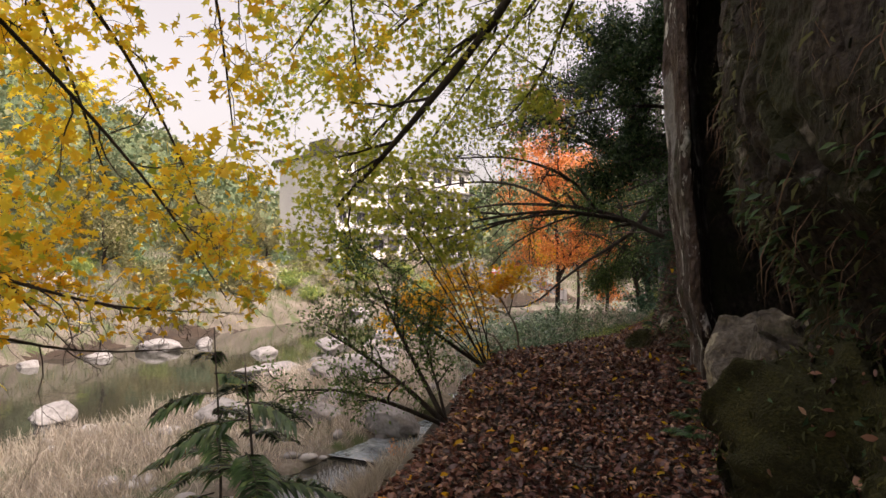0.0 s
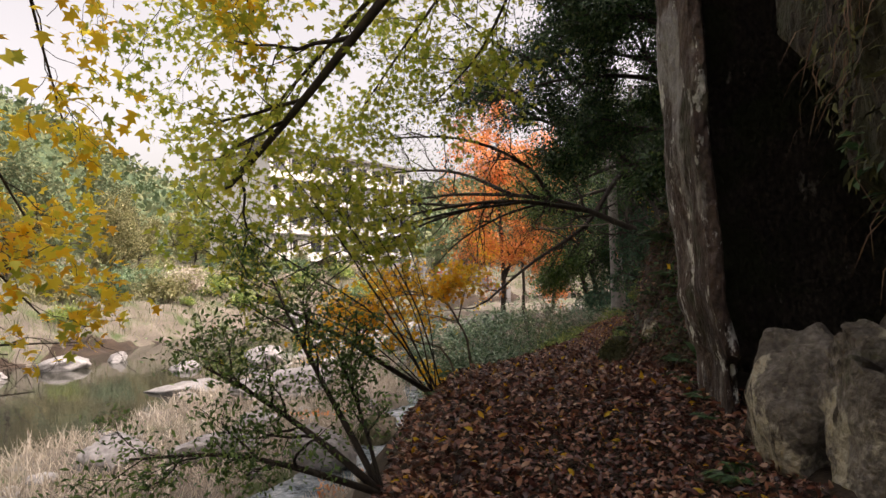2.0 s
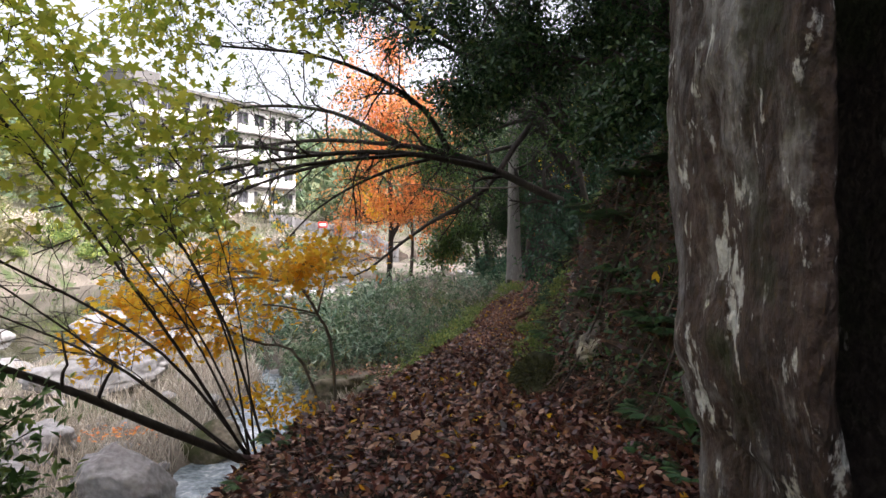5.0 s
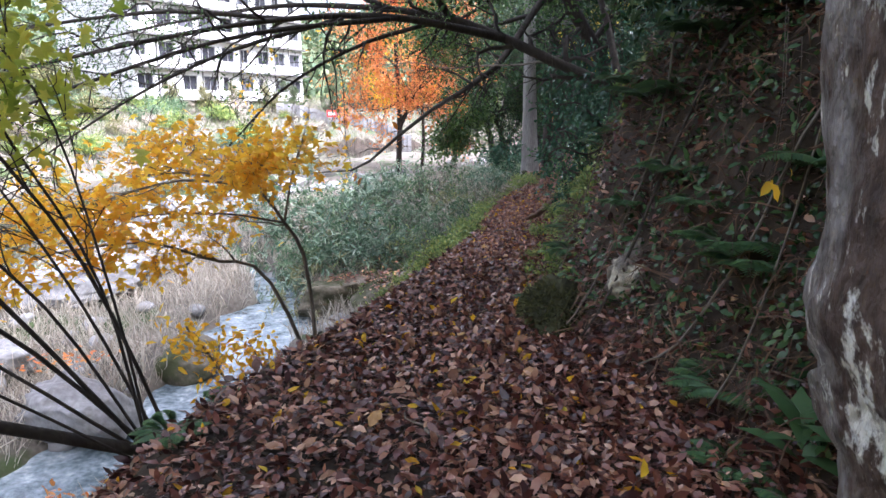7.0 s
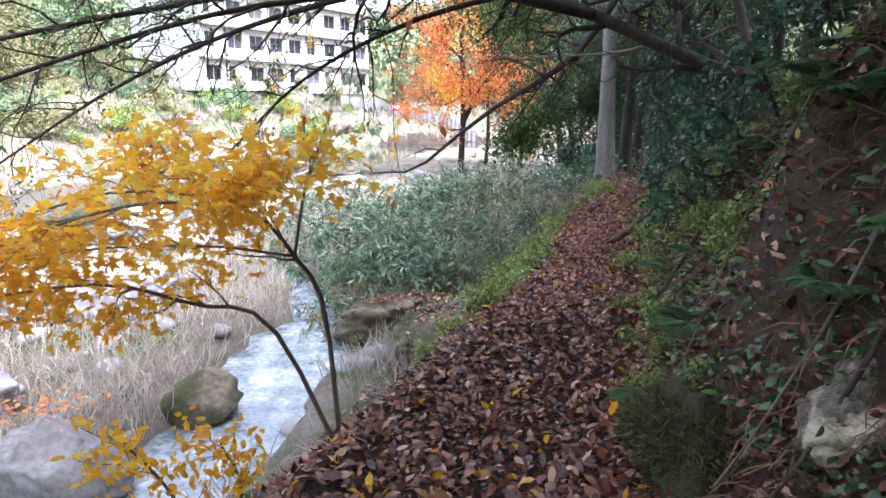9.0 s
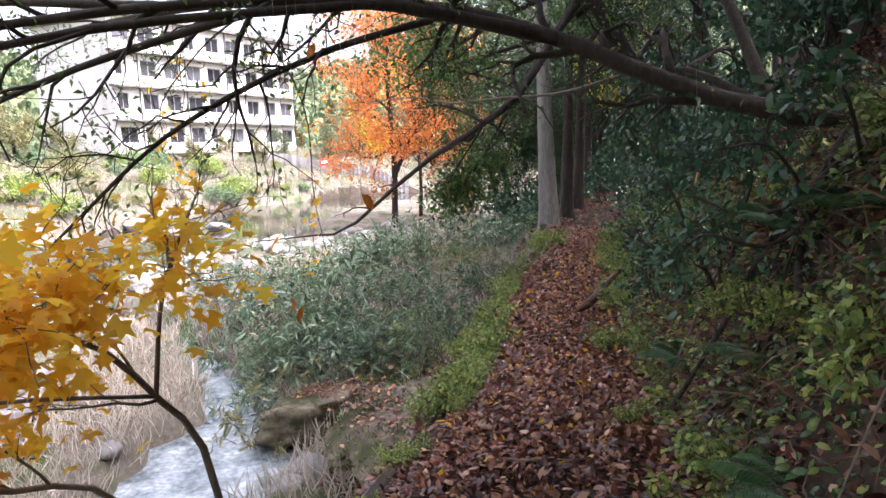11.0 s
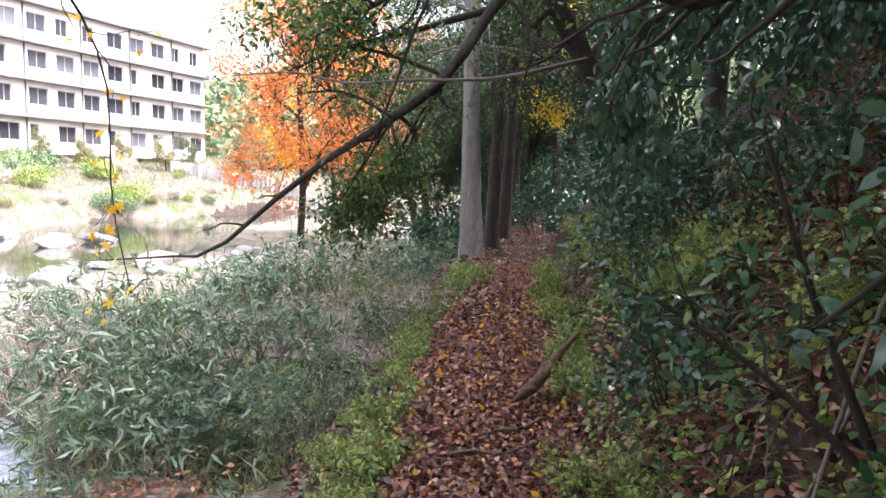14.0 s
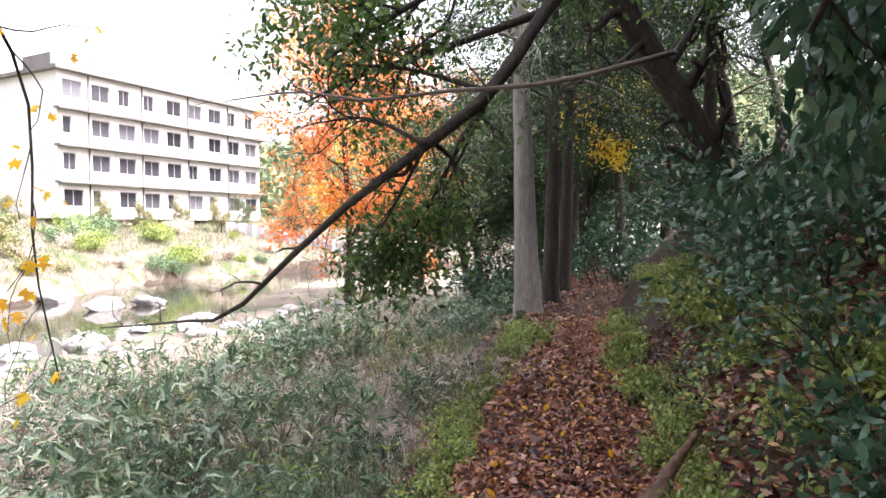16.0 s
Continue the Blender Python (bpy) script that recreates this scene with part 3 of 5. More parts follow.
ROCKS = [(-1.25, 14.1, .8, .65, .5), (-2.6, 15.4, .5, .45, .3), (-.9, 32.6, 1.5, .9, .6), (-2.2, 29.2, .9, .7, .45), (-.1, 27.0, 1.0, .7, .45), (-3.3, 46, 1.6, 1.0, .9),
         (-6.4, 50.5, 1.7, 1.1, .8), (-1.6, 47.5, 1.2, .8, .6), (-12.5, 28.5, 1.5, 1, .8), (-13.8, 26.2, .8, .6, .4), (-11.2, 30.5, .9, .6, .5), (-5.6, 22.5, 2.0, 1.1, .45),
         (-3.0, 14.0, .75, .5, .4), (-4.6, 13.6, .8, .6, .4), (-9.3, 15.7, .9, .6, .4), (-15.2, 23.8, .7, .5, .35), (-2.4, 19.0, 1.6, .8, .4), (-4.2, 26, 1.5, .9, .5),
         (-3.2, 34.2, 1.2, .8, .5), (-5.4, 31.4, 1.3, .9, .5), (1.4, 36.5, 1.3, .8, .5), (-7.5, 27.5, 1.3, .8, .5), (-.6, 38.5, .9, .6, .4), (.8, 30.5, .9, .6, .4), (-2.0, 23.2, 1.0, .6, .4)]
for i, (x, y, a, b, c) in enumerate(ROCKS):
    if y > 20:
        a, b, c = a * .75, b * .75, c * .7
    stone("river_rock", (x, y, max(float(height(np.array(x), np.array(y))), WATER_Z - .1)), (a, b, c), M_RIVER_ROCK, 50 + i, "pale grey river boulder on the gravel", i * 47, "boulders in the river", .28, detail=4 if y > 20 else 5, rough=.3)


def cobbles():
    """Loose cobbles on the gravel bars, joined."""
    bm = bmesh.new()
    bmesh.ops.create_icosphere(bm, subdivisions=2, radius=1)
    base = np.array([v.co for v in bm.verts])
    tris = np.array([[v.index for v in f.verts] for f in bm.faces])
    bm.free()
    out = []
    while len(out) < 500:
        y = 9 + 44 * rng.random()
        x = float(left_edge(y)) - 2.2 - 13 * rng.random()
        z = on_ground(x, y)[2]
        if z < WATER_Z - .12 or z > -1.2 or (y > 18 and x > float(left_edge(y)) - 6):
            continue
        s = (.05 + .13 * rng.random() ** 2) * (1 + .025 * y)
        co = base * (1 + .16 * fbm(base[:, 0] * 2 + x, base[:, 1] * 2 + y, base[:, 2] * 2))[:, None]
        co = co * np.array([1 + .5 * rng.random(), 1, .5 + .2 * rng.random()]) * s
        a = rng.random() * 6.28
        co[:, :2] = co[:, :2] @ np.array([[math.cos(a), -math.sin(a)], [math.sin(a), math.cos(a)]])
        out.append((co + np.array([x, y, z + s * .2]), tris))
    v, f = merged(out)
    tagged(new("cobbles", fast_mesh("cobbles", v, f, M_COBBLE, True)), "loose pale cobbles on the gravel bars", "stones", kind="stuff")


cobbles()


# ---- trees ----
def tree(name, at, tubes, leaf_parts, label, category, bark, trunk=None, group=""):
    """A tree or shrub: an Empty at its base with trunk, limbs and crowns. Arrays are in world places."""
    ob = thing(name, at, label, category, group)
    off = np.array(at)
    if trunk is not None:
        v, f = trunk
        part("trunk", fast_mesh("trunk", v - off, f, bark, True), ob)
    for limb in tubes:
        v, f = merged(limb)
        part("limb", fast_mesh("limb", v - off, f, bark, True), ob)
    for nm, (v, f), mat in leaf_parts:
        part(nm, fast_mesh(nm, v - off, f, mat), ob)
    return ob


def limbs(specs, levels, kids, wiggle, droop, spread, shrink, first=.3, sides=8):
    """Main limbs through given places, each with side branches; returns tubes and tips."""
    tubes, tips = [], []
    for pts, r0, r1, length in specs:
        line = smooth_line(pts, 14)
        rad = np.linspace(r0, r1, 14)
        limb = [tube_arrays(line, rad, sides, .05)]
        tubes.append(limb)
        dirs = unit(np.gradient(line, axis=0))
        branch(limb, tips, line, rad, dirs, length, 0, levels, kids, wiggle, droop, spread, shrink, first=first)
    return tubes, tips


# evergreen leaning over the path from the slope
t1, k1 = limbs([([(6.0, 12.0, 1.9), (4.9, 12.8, 1.95), (3.85, 13.6, 2.5), (3.3, 14.0, 2.75), (2.6, 14.4, 2.9)], .072, .038, 1.5),
                ([(3.85, 13.6, 2.5), (2.6, 13.4, 2.66), (1.4, 13.3, 2.6), (0, 13.0, 2.3), (-1.6, 12.4, 1.8)], .05, .009, 1.7),
                ([(2.6, 13.4, 2.66), (1.0, 13.0, 2.4), (-.4, 12.6, 1.9), (-1.6, 12.2, 1.35)], .03, .007, 1.5),
                ([(2.0, 13.4, 2.64), (.8, 13.7, 2.3), (-.2, 13.6, 1.8), (-1.2, 13.4, 1.1)], .028, .007, 1.4),
                ([(3.3, 14.0, 2.75), (2.3, 13.9, 2.45), (1.4, 13.5, 1.95), (.8, 13.1, 1.35)], .03, .007, 1.1),
                ([(1.4, 13.3, 2.6), (.2, 13.8, 2.7), (-1.2, 13.9, 2.5), (-2.6, 13.6, 2.1)], .03, .007, 1.6),
                ([(2.6, 14.4, 2.9), (1.4, 15.2, 3.0), (0, 15.6, 2.8), (-1.5, 15.6, 2.4)], .04, .008, 1.7),
                ([(2.6, 14.4, 2.9), (1.6, 15.4, 3.5), (.2, 16.2, 3.6), (-1.4, 16.6, 3.2)], .045, .01, 1.9),
                ([(3.3, 14.0, 2.75), (2.6, 13.2, 3.3), (1.4, 12.4, 3.6), (0, 11.8, 3.5)], .045, .01, 1.8),
                ([(5.0, 13.6, 3.0), (3.9, 13.3, 3.9), (2.8, 13.2, 4.3), (1.7, 12.9, 5.0), (.4, 12.6, 5.0)], .055, .01, 2.0),
                ([(3.9, 13.3, 3.9), (2.9, 12.9, 4.0), (1.9, 12.5, 4.4), (.7, 12.2, 4.1)], .04, .009, 1.8),
                ([(4.8, 14.4, 4.2), (3.6, 14.0, 5.2), (2.4, 13.6, 5.5), (1.2, 13.4, 6.2)], .05, .01, 2.0),
                ([(4.9, 12.8, 1.95), (5.0, 13.6, 3.0), (4.8, 14.4, 4.2), (4.3, 15.4, 5.4)], .045, .02, 2.2)], 2, (13, 6, 3), .3, -.06, .75, .5)
far1 = [t for t in k1 if t[0][2] > 3.1 or (t[0][0] > 5.0 and t[0][2] > 2.4)]
tree("evergreen_tree", on_ground(6.0, 12.0), t1, [("crown", tip_leaves([t for t in far1 if t[0][0] > 3.2], 7, .1, .06, .42, "small", .5), M_DARK), ("thin_crown", tip_leaves([t for t in far1 if t[0][0] <= 3.2 and rng.random() < .6], 3, .1, .055, .42, "small", .5), M_DARK),
     ("sparse_foliage", tip_leaves([t for t in k1 if t[0][2] <= 3.1 and t[0][0] <= 3.4 and rng.random() < (.22 if t[0][2] < 2.3 else .5)], 4, .09, .05, .42, "small", .5), M_GREEN)],
     "evergreen tree leaning over the path with many dark bare branches", "tree", M_BARK)
th, kh = limbs([([(4.9, 12.8, 1.95), (4.8, 13.6, 2.3), (4.7, 14.1, 2.2), (4.75, 14.5, 1.85)], .03, .008, .65), ([(4.8, 13.6, 2.3), (5.2, 14.3, 2.3), (5.3, 15.0, 1.9)], .025, .008, .7),
                ([(4.8, 13.6, 2.3), (5.4, 13.9, 2.5), (5.8, 14.4, 2.3)], .02, .006, .7)], 2, (8, 5, 3), .2, -.08, .7, .5)
tree("evergreen_tree", on_ground(4.9, 12.8), th, [("foliage", tip_leaves(kh, 3, .06, .07, .42, "oval", .3, .7), M_GLOSS)], "low evergreen tree with hanging glossy leaves", "tree", M_BARK)

tq, kq = limbs([([(1.6, 15.4, 3.45), (1.7, 16.4, 3.2), (2.1, 17.2, 2.8), (2.32, 17.5, 2.2), (2.34, 17.5, 1.3), (2.46, 17.5, .55)], .016, .004, .8), ([(1.7, 16.4, 3.2), (1.2, 16.9, 2.9), (.7, 17.3, 2.3), (.9, 17.4, 1.6)], .012, .004, .9)], 1, (9, 3), .25, -.05, .8, .6)
tree("bare_bough", (1.6, 15.4, 3.45), tq, [("foliage", tip_leaves([t for t in kq if rng.random() < .5], 2, .07, .08, .9, "lobed", .6, .3), M_GOLD)], "thin hanging bough with a few yellow leaves", "branch", M_BARK)

CB = (4.5, 11.8, on_ground(4.5, 11.8)[2])
tn, kn = limbs([([CB, (4.25, 11.75, 1.5), (3.95, 11.7, 1.75), (3.75, 11.75, 1.75)], .014, .005, .32), ([CB, (4.2, 11.95, 1.3), (3.9, 12.05, 1.35), (3.75, 12.1, 1.2)], .013, .005, .3),
                ([CB, (4.3, 11.6, 1.7), (4.1, 11.5, 1.95), (3.95, 11.5, 2.0)], .013, .005, .3), ([CB, (4.3, 12.2, 1.4), (4.1, 12.5, 1.5), (4.0, 12.7, 1.3)], .013, .005, .3)], 2, (6, 4, 2), .2, -.02, .8, .55)
tree("camellia_bush", CB, tn, [("foliage", tip_leaves(kn[::2], 2, .035, .065, .45, "oval", .5, .1), M_GLOSS)], "camellia bush with glossy leaves reaching over the path's edge", "bush", M_BARK)

# broad glossy leaves in whorls, leaning over the path from the bank
def whorls(spots, per, length):
    p, ax, nn = [], [], []
    for q, e in spots:
        e = unit(np.array(e) + np.array([-.25, -.2, .35]))
        a = unit(np.cross(e, (.2, .3, 1)))
        b = np.cross(e, a)
        for k in range(per):
            t = 6.283 * k / per + .5 * rng.random()
            d = math.cos(t) * a + math.sin(t) * b
            p.append(q + .015 * rng.normal(size=3)), ax.append(d + (.1 + .8 * rng.random()) * e + .25 * rng.normal(size=3)), nn.append(e + .4 * rng.normal(size=3))
    p = np.array(p)
    return leaf_arrays(p, np.array(ax), np.array(nn), length * (.65 + .5 * rng.random(len(p))), .38, "oval")


WB = on_ground(4.75, 13.05)
tw, kw = limbs([([WB, (4.6, 12.9, WB[2] + .5), (4.35, 12.75, WB[2] + .85)], .016, .006, .5), ([WB, (4.55, 13.2, WB[2] + .6), (4.3, 13.2, WB[2] + 1.1)], .016, .006, .5), ([WB, (4.45, 12.8, WB[2] + .3), (4.15, 12.6, WB[2] + .4)], .014, .005, .45),
                ([WB, (4.8, 12.9, WB[2] + .7), (4.7, 12.6, WB[2] + 1.2)], .016, .006, .5), ([WB, (4.5, 13.3, WB[2] + .3), (4.25, 13.5, WB[2] + .5)], .014, .005, .45)], 1, (7, 3), .2, .02, .9, .6)
tree("glossy_bush", WB, tw, [("foliage", whorls(kw[1::2], 4, .068), M_HERB_GLOSS)], "bush with broad glossy green leaves in whorls", "bush", M_BARK)

# evergreen between the cliff and the leaning tree
tm, km = limbs([([(6.0, 10.4, 2.4), (5.6, 10.7, 3.2), (5.0, 11.2, 4.0), (4.4, 12.0, 4.8)], .12, .04, 1.6), ([(5.6, 10.7, 3.2), (4.6, 11.0, 3.5), (3.7, 11.5, 3.5), (2.9, 12.0, 3.3)], .05, .012, 1.5),
                ([(5.0, 11.2, 4.0), (4.4, 12.4, 4.1), (3.8, 13.4, 4.0), (3.2, 14.4, 3.8)], .05, .012, 1.6), ([(5.0, 11.2, 4.0), (4.0, 11.6, 4.4), (2.9, 12.2, 4.5), (1.9, 12.9, 4.3)], .05, .012, 1.7),
                ([(5.6, 10.7, 3.2), (4.9, 10.2, 3.2), (4.2, 9.8, 3.0), (3.6, 9.6, 2.7)], .04, .01, 1.1), ([(4.4, 12.0, 4.8), (3.6, 12.8, 5.2), (2.6, 13.6, 5.2)], .04, .012, 1.8),
                ([(5.0, 11.2, 4.0), (5.4, 12.6, 3.9), (5.4, 13.8, 3.6), (5.2, 15.0, 3.4)], .05, .012, 1.5), ([(5.4, 12.6, 3.9), (5.9, 14.0, 4.4), (5.6, 15.6, 4.4), (5.0, 17, 4.2)], .04, .012, 1.7),
                ([(5.0, 11.2, 4.0), (4.6, 11.0, 4.8), (4.1, 11.3, 5.2), (3.4, 11.8, 5.3)], .04, .012, 1.5), ([(5.0, 11.2, 4.0), (5.0, 10.8, 4.9), (4.6, 10.6, 5.6), (4.0, 10.9, 5.9)], .04, .012, 1.6), ([(4.4, 12.0, 4.8), (4.4, 12.6, 5.6), (4.0, 13.2, 6.2)], .04, .012, 1.7), ([(4.6, 11.0, 4.8), (3.6, 10.7, 5.0), (2.8, 11.0, 5.1)], .03, .01, 1.4)], 2, (11, 6, 4), .2, -.02, .8, .5)
km = [t for t in km if t[0][1] < 13.8 or t[0][2] > 4.6]
tree("evergreen_tree", on_ground(6.0, 10.4), tm, [("crown", tip_leaves(km, 17, .12, .075, .42, "small", .5), M_DARK)], "dense small-leaved evergreen tree arching over the path", "tree", M_BARK)

# evergreen whose limb sweeps down towards the river
t2, k2 = limbs([([(8.9, 19.3, .6), (8.4, 19.3, 2.0), (7.5, 19.4, 3.4), (6.9, 19.4, 4.3)], .17, .12, 1.5),
                ([(6.9, 19.4, 4.3), (6.35, 19.35, 3.6), (5.65, 19.05, 2.7), (5.05, 19.1, 2.2), (4.3, 20.9, 1.5), (3.2, 22.6, .32), (2.5, 23.4, .12), (1.3, 23.8, .02)], .085, .01, 1.2)], 2, (10, 4, 3), .25, -.01, .8, .5)
t2b, k2b = limbs([([(6.9, 19.4, 4.3), (6.2, 19.8, 4.6), (5.2, 20.3, 4.4), (4.4, 20.6, 4.0)], .08, .02, 1.7),
                  ([(6.35, 19.35, 3.6), (5.6, 20.0, 3.4), (4.8, 20.6, 3.2), (4.1, 21, 2.9)], .05, .012, 1.4),
                  ([(6.9, 19.4, 4.3), (7.0, 19.8, 5.2), (6.6, 20.4, 6.0)], .08, .02, 2.0),
                  ([(5.65, 19.05, 2.7), (5.5, 19.7, 2.2), (5.3, 20.2, 1.6), (5.0, 20.6, 1.1)], .03, .01, 1.0),
                  ([(7.5, 19.4, 3.4), (6.9, 18.9, 3.0), (6.2, 18.3, 2.7)], .04, .01, 1.2),
                  ([(6.9, 19.4, 4.3), (5.9, 19.0, 4.0), (4.9, 19.4, 3.5), (4.2, 19.9, 3.1)], .06, .015, 1.5),
                  ([(5.65, 19.05, 2.7), (5.0, 19.6, 3.0), (4.3, 20.0, 3.1)], .03, .01, 1.5), ([(5.05, 19.1, 2.2), (4.6, 19.6, 2.5), (4.1, 20.0, 2.5)], .025, .008, 1.4),
                  ([(5.05, 19.1, 2.2), (4.9, 19.8, 1.7), (4.7, 20.3, 1.2)], .02, .008, 1.2), ([(5.6, 19.2, 2.5), (5.5, 20.0, 1.9), (5.3, 20.5, 1.3)], .02, .008, 1.2)], 2, (8, 5, 3), .28, -.03, 1.0, .62)
keep = [t for t in k2 if t[0][1] < 20.6 and t[0][2] > 2.2]
k2b = [t for t in k2b if t[0][2] > 3.0 or t[0][1] > np.interp(t[0][0], [3.2, 4.3, 5.05, 5.65], [22.6, 20.9, 19.2, 19.1]) + .1]
tree("evergreen_tree", on_ground(8.9, 19.3), t2 + t2b, [("crown", tip_leaves([t for t in k2b + keep if not (t[0][0] > 5.7 and t[0][2] < 3.4)], 6, .15, .095, .45, "oval", .45, .2), M_GREEN)],
     "evergreen tree with one dark limb sweeping down to the river", "tree", M_BARK)
t3, k3 = limbs([([(6.6, 17.6, 2.75), (5.72, 17.8, 2.52), (5.0, 18.2, 2.5), (4.4, 18.5, 2.46), (3.9, 18.9, 2.58), (3.3, 19.3, 2.55)], .024, .006, .8)], 1, (8, 3), .25, -.01, .7, .6)

# cedar trunks beside the path
def cedar(x, y, r, h, lean, label):
    z = on_ground(x, y)[2]
    line = smooth_line([(x, y, z - .2), (x - .02, y, z + .5), (x + lean * .4, y, z + 3), (x + lean, y, z + h)], 26)
    rad = np.interp(np.linspace(0, 1, 26), [0, .03, .08, .25, 1], [r * 1.7, r * 1.3, r * 1.05, r * .95, r * .4])
    v, f = tube_arrays(line, rad, 20, .025)
    tubes, tips = [], []
    for i in range(22):
        zz = h * (.46 + .52 * i / 22)
        a = rng.random() * 6.28
        q = line[int(np.argmin(abs(line[:, 2] - z - zz)))]
        bough = []
        tubes.append(bough)
        grow(bough, tips, q, (math.cos(a), math.sin(a), .1), 2.4 * (1.3 - zz / h), .035, 1, 2, (4, 5, 3), .15, -.05, .7)
    tree("cedar_tree", (x, y, z), tubes, [("crown", tip_leaves(tips, 9, .16, .13, .3, "small", .3, .3), M_DARK)], label, "tree", M_BARK_PALE if label.startswith("tall") else M_BARK, (v, f), "cedars beside the path")


cedar(8.48, 24.75, .28, 9, -.25, "tall cedar with a pale straight trunk beside the path")
cedar(9.55, 26.0, .2, 8.5, .1, "slender cedar behind a pale trunk beside the path")
cedar(10.5, 27.3, .2, 8.5, .2, "dark slender cedar beside the path")
cedar(12.2, 30.2, .22, 9, 0, "dark cedar at the far bend of the path")
cedar(15.5, 30.5, .2, 12, .3, "dark cedar on the slope above the path")
cedar(13.0, 25.5, .2, 12, .3, "dark cedar on the slope above the path")


def round_tree(name, at, h, r, mat, label, leaf, per, levels=3, kids=(9, 5, 4), group="", ratio=.5, low=.22, jitter=1.1, bend=(0, 0), girth=.028):
    """A broad-leaved tree with a short trunk and spreading limbs."""
    x, y, z = at
    tubes, tips = [], []
    line = smooth_line([(x, y, z - .2), (x + .1 + bend[0] * .15, y + bend[1] * .15, z + h * .25), (x - .05 + bend[0] * .5, y + .1 + bend[1] * .5, z + h * .6), (x + bend[0], y + bend[1], z + h * .9)], 14)
    rad = np.linspace(h * girth, h * .006, 14)
    branch(tubes, tips, line, rad, unit(np.gradient(line, axis=0)), r * 1.35, 0, levels, kids, .2, -.02, 1.1, .55, first=low, split=True)
    return tree(name, at, tubes, [("crown", tip_leaves(tips, per, leaf * jitter, leaf, ratio, "small", .5), mat)], label, "tree", M_BARK, tube_arrays(line, rad, 10, .04), group)


maple = round_tree("maple_tree", on_ground(7.0, 40), 12.2, 3.9, M_RED, "maple tree in orange and red autumn leaf", .19, 8, kids=(15, 5, 4), low=.22, girth=.013)
round_tree("maple_tree", on_ground(10.8, 43), 9.5, 3.2, M_RED, "small red maple beyond the cedars", .2, 6, kids=(12, 5, 4), low=.3, girth=.013)
round_tree("shade_tree", on_ground(9.5, 46), 9, 3, M_GOLD, "golden autumn tree behind the maples", .22, 5, low=.4, girth=.014)

round_tree("yellow_tree", on_ground(12.6, 28.5), 7.0, 1.3, M_YELLOW, "small yellow tree among the cedars on the slope", .11, 3, kids=(8, 5, 3), low=.5)

# evergreen canopy on the slope and the cliff top, plus unseen trees added to block light
canopy = [round_tree("evergreen_tree", (0, 0, 0), 6.5, 3.3, M_DARK, "dense dark evergreen tree shading the path, a few added unseen to block light", .09, 14, kids=(12, 6, 4), low=.36, ratio=.42, jitter=1.3, bend=(-1.3, 0), group="evergreens on the slope") for _ in range(3)]
spots = [(8.4, 15.0, .85, 15), (8.8, 12.6, 1.0, 0), (6.4, 9.2, 1.0, 10), (6.9, 11.2, 1.05, 50), (10.4, 13.4, 1.1, -30), (10.2, 17.8, .95, -15), (12.2, 16.4, 1.15, 20), (12.8, 19.4, 1.1, -20), (13.6, 22.6, 1.1, 30), (13.6, 25.4, 1.1, 0), (15.5, 29.5, 1.1, -40), (17.5, 35, 1.2, 10), (12.0, 33.5, 1.0, 180), (13.0, 31.0, .9, 90), (15.5, 33.0, .9, 120), (18.5, 37.5, 1.0, 200), (14.5, 37.5, 1.0, 60),
         (5.4, 6.8, .95, 0), (4.7, 3.8, 1.0, 40), (4.3, .8, 1.0, -40), (4.3, -2.6, 1.0, 0), (2.8, -6.5, 1.0, 30), (6.6, 4.8, 1.2, 0), (6.8, 8.6, 1.2, -60), (10.5, 12.5, 1.2, 0), (13, 17, 1.2, 0), (16, 22, 1.2, 0), (20, 40, 1.3, 0), (23, 34, 1.3, 0),
         # the last three stand unseen behind the start, only to cut light from there
         (11.6, 14.6, 1.4, 70), (12.0, 18.2, 1.4, 140), (11.0, 20.6, 1.1, 100), (11.4, 37.5, 1.1, 0), (13.8, 34.6, 1.2, 50), (16.2, 40, 1.3, 90), (12.6, 39.5, 1.2, 30), (-1.6, -5.0, 1.0, 90), (-3.4, -7.5, 1.1, 10), (.6, -8.0, 1.1, 200)]
for i, (x, y, s, turn) in enumerate(spots):
    m = pose(*on_ground(x, y), 0, 0, turn) @ Matrix.Diagonal((s, s, s, 1))
    (canopy[i] if i < 3 else copy_thing(canopy[i % 3], Matrix.Identity(4))).matrix_basis = m

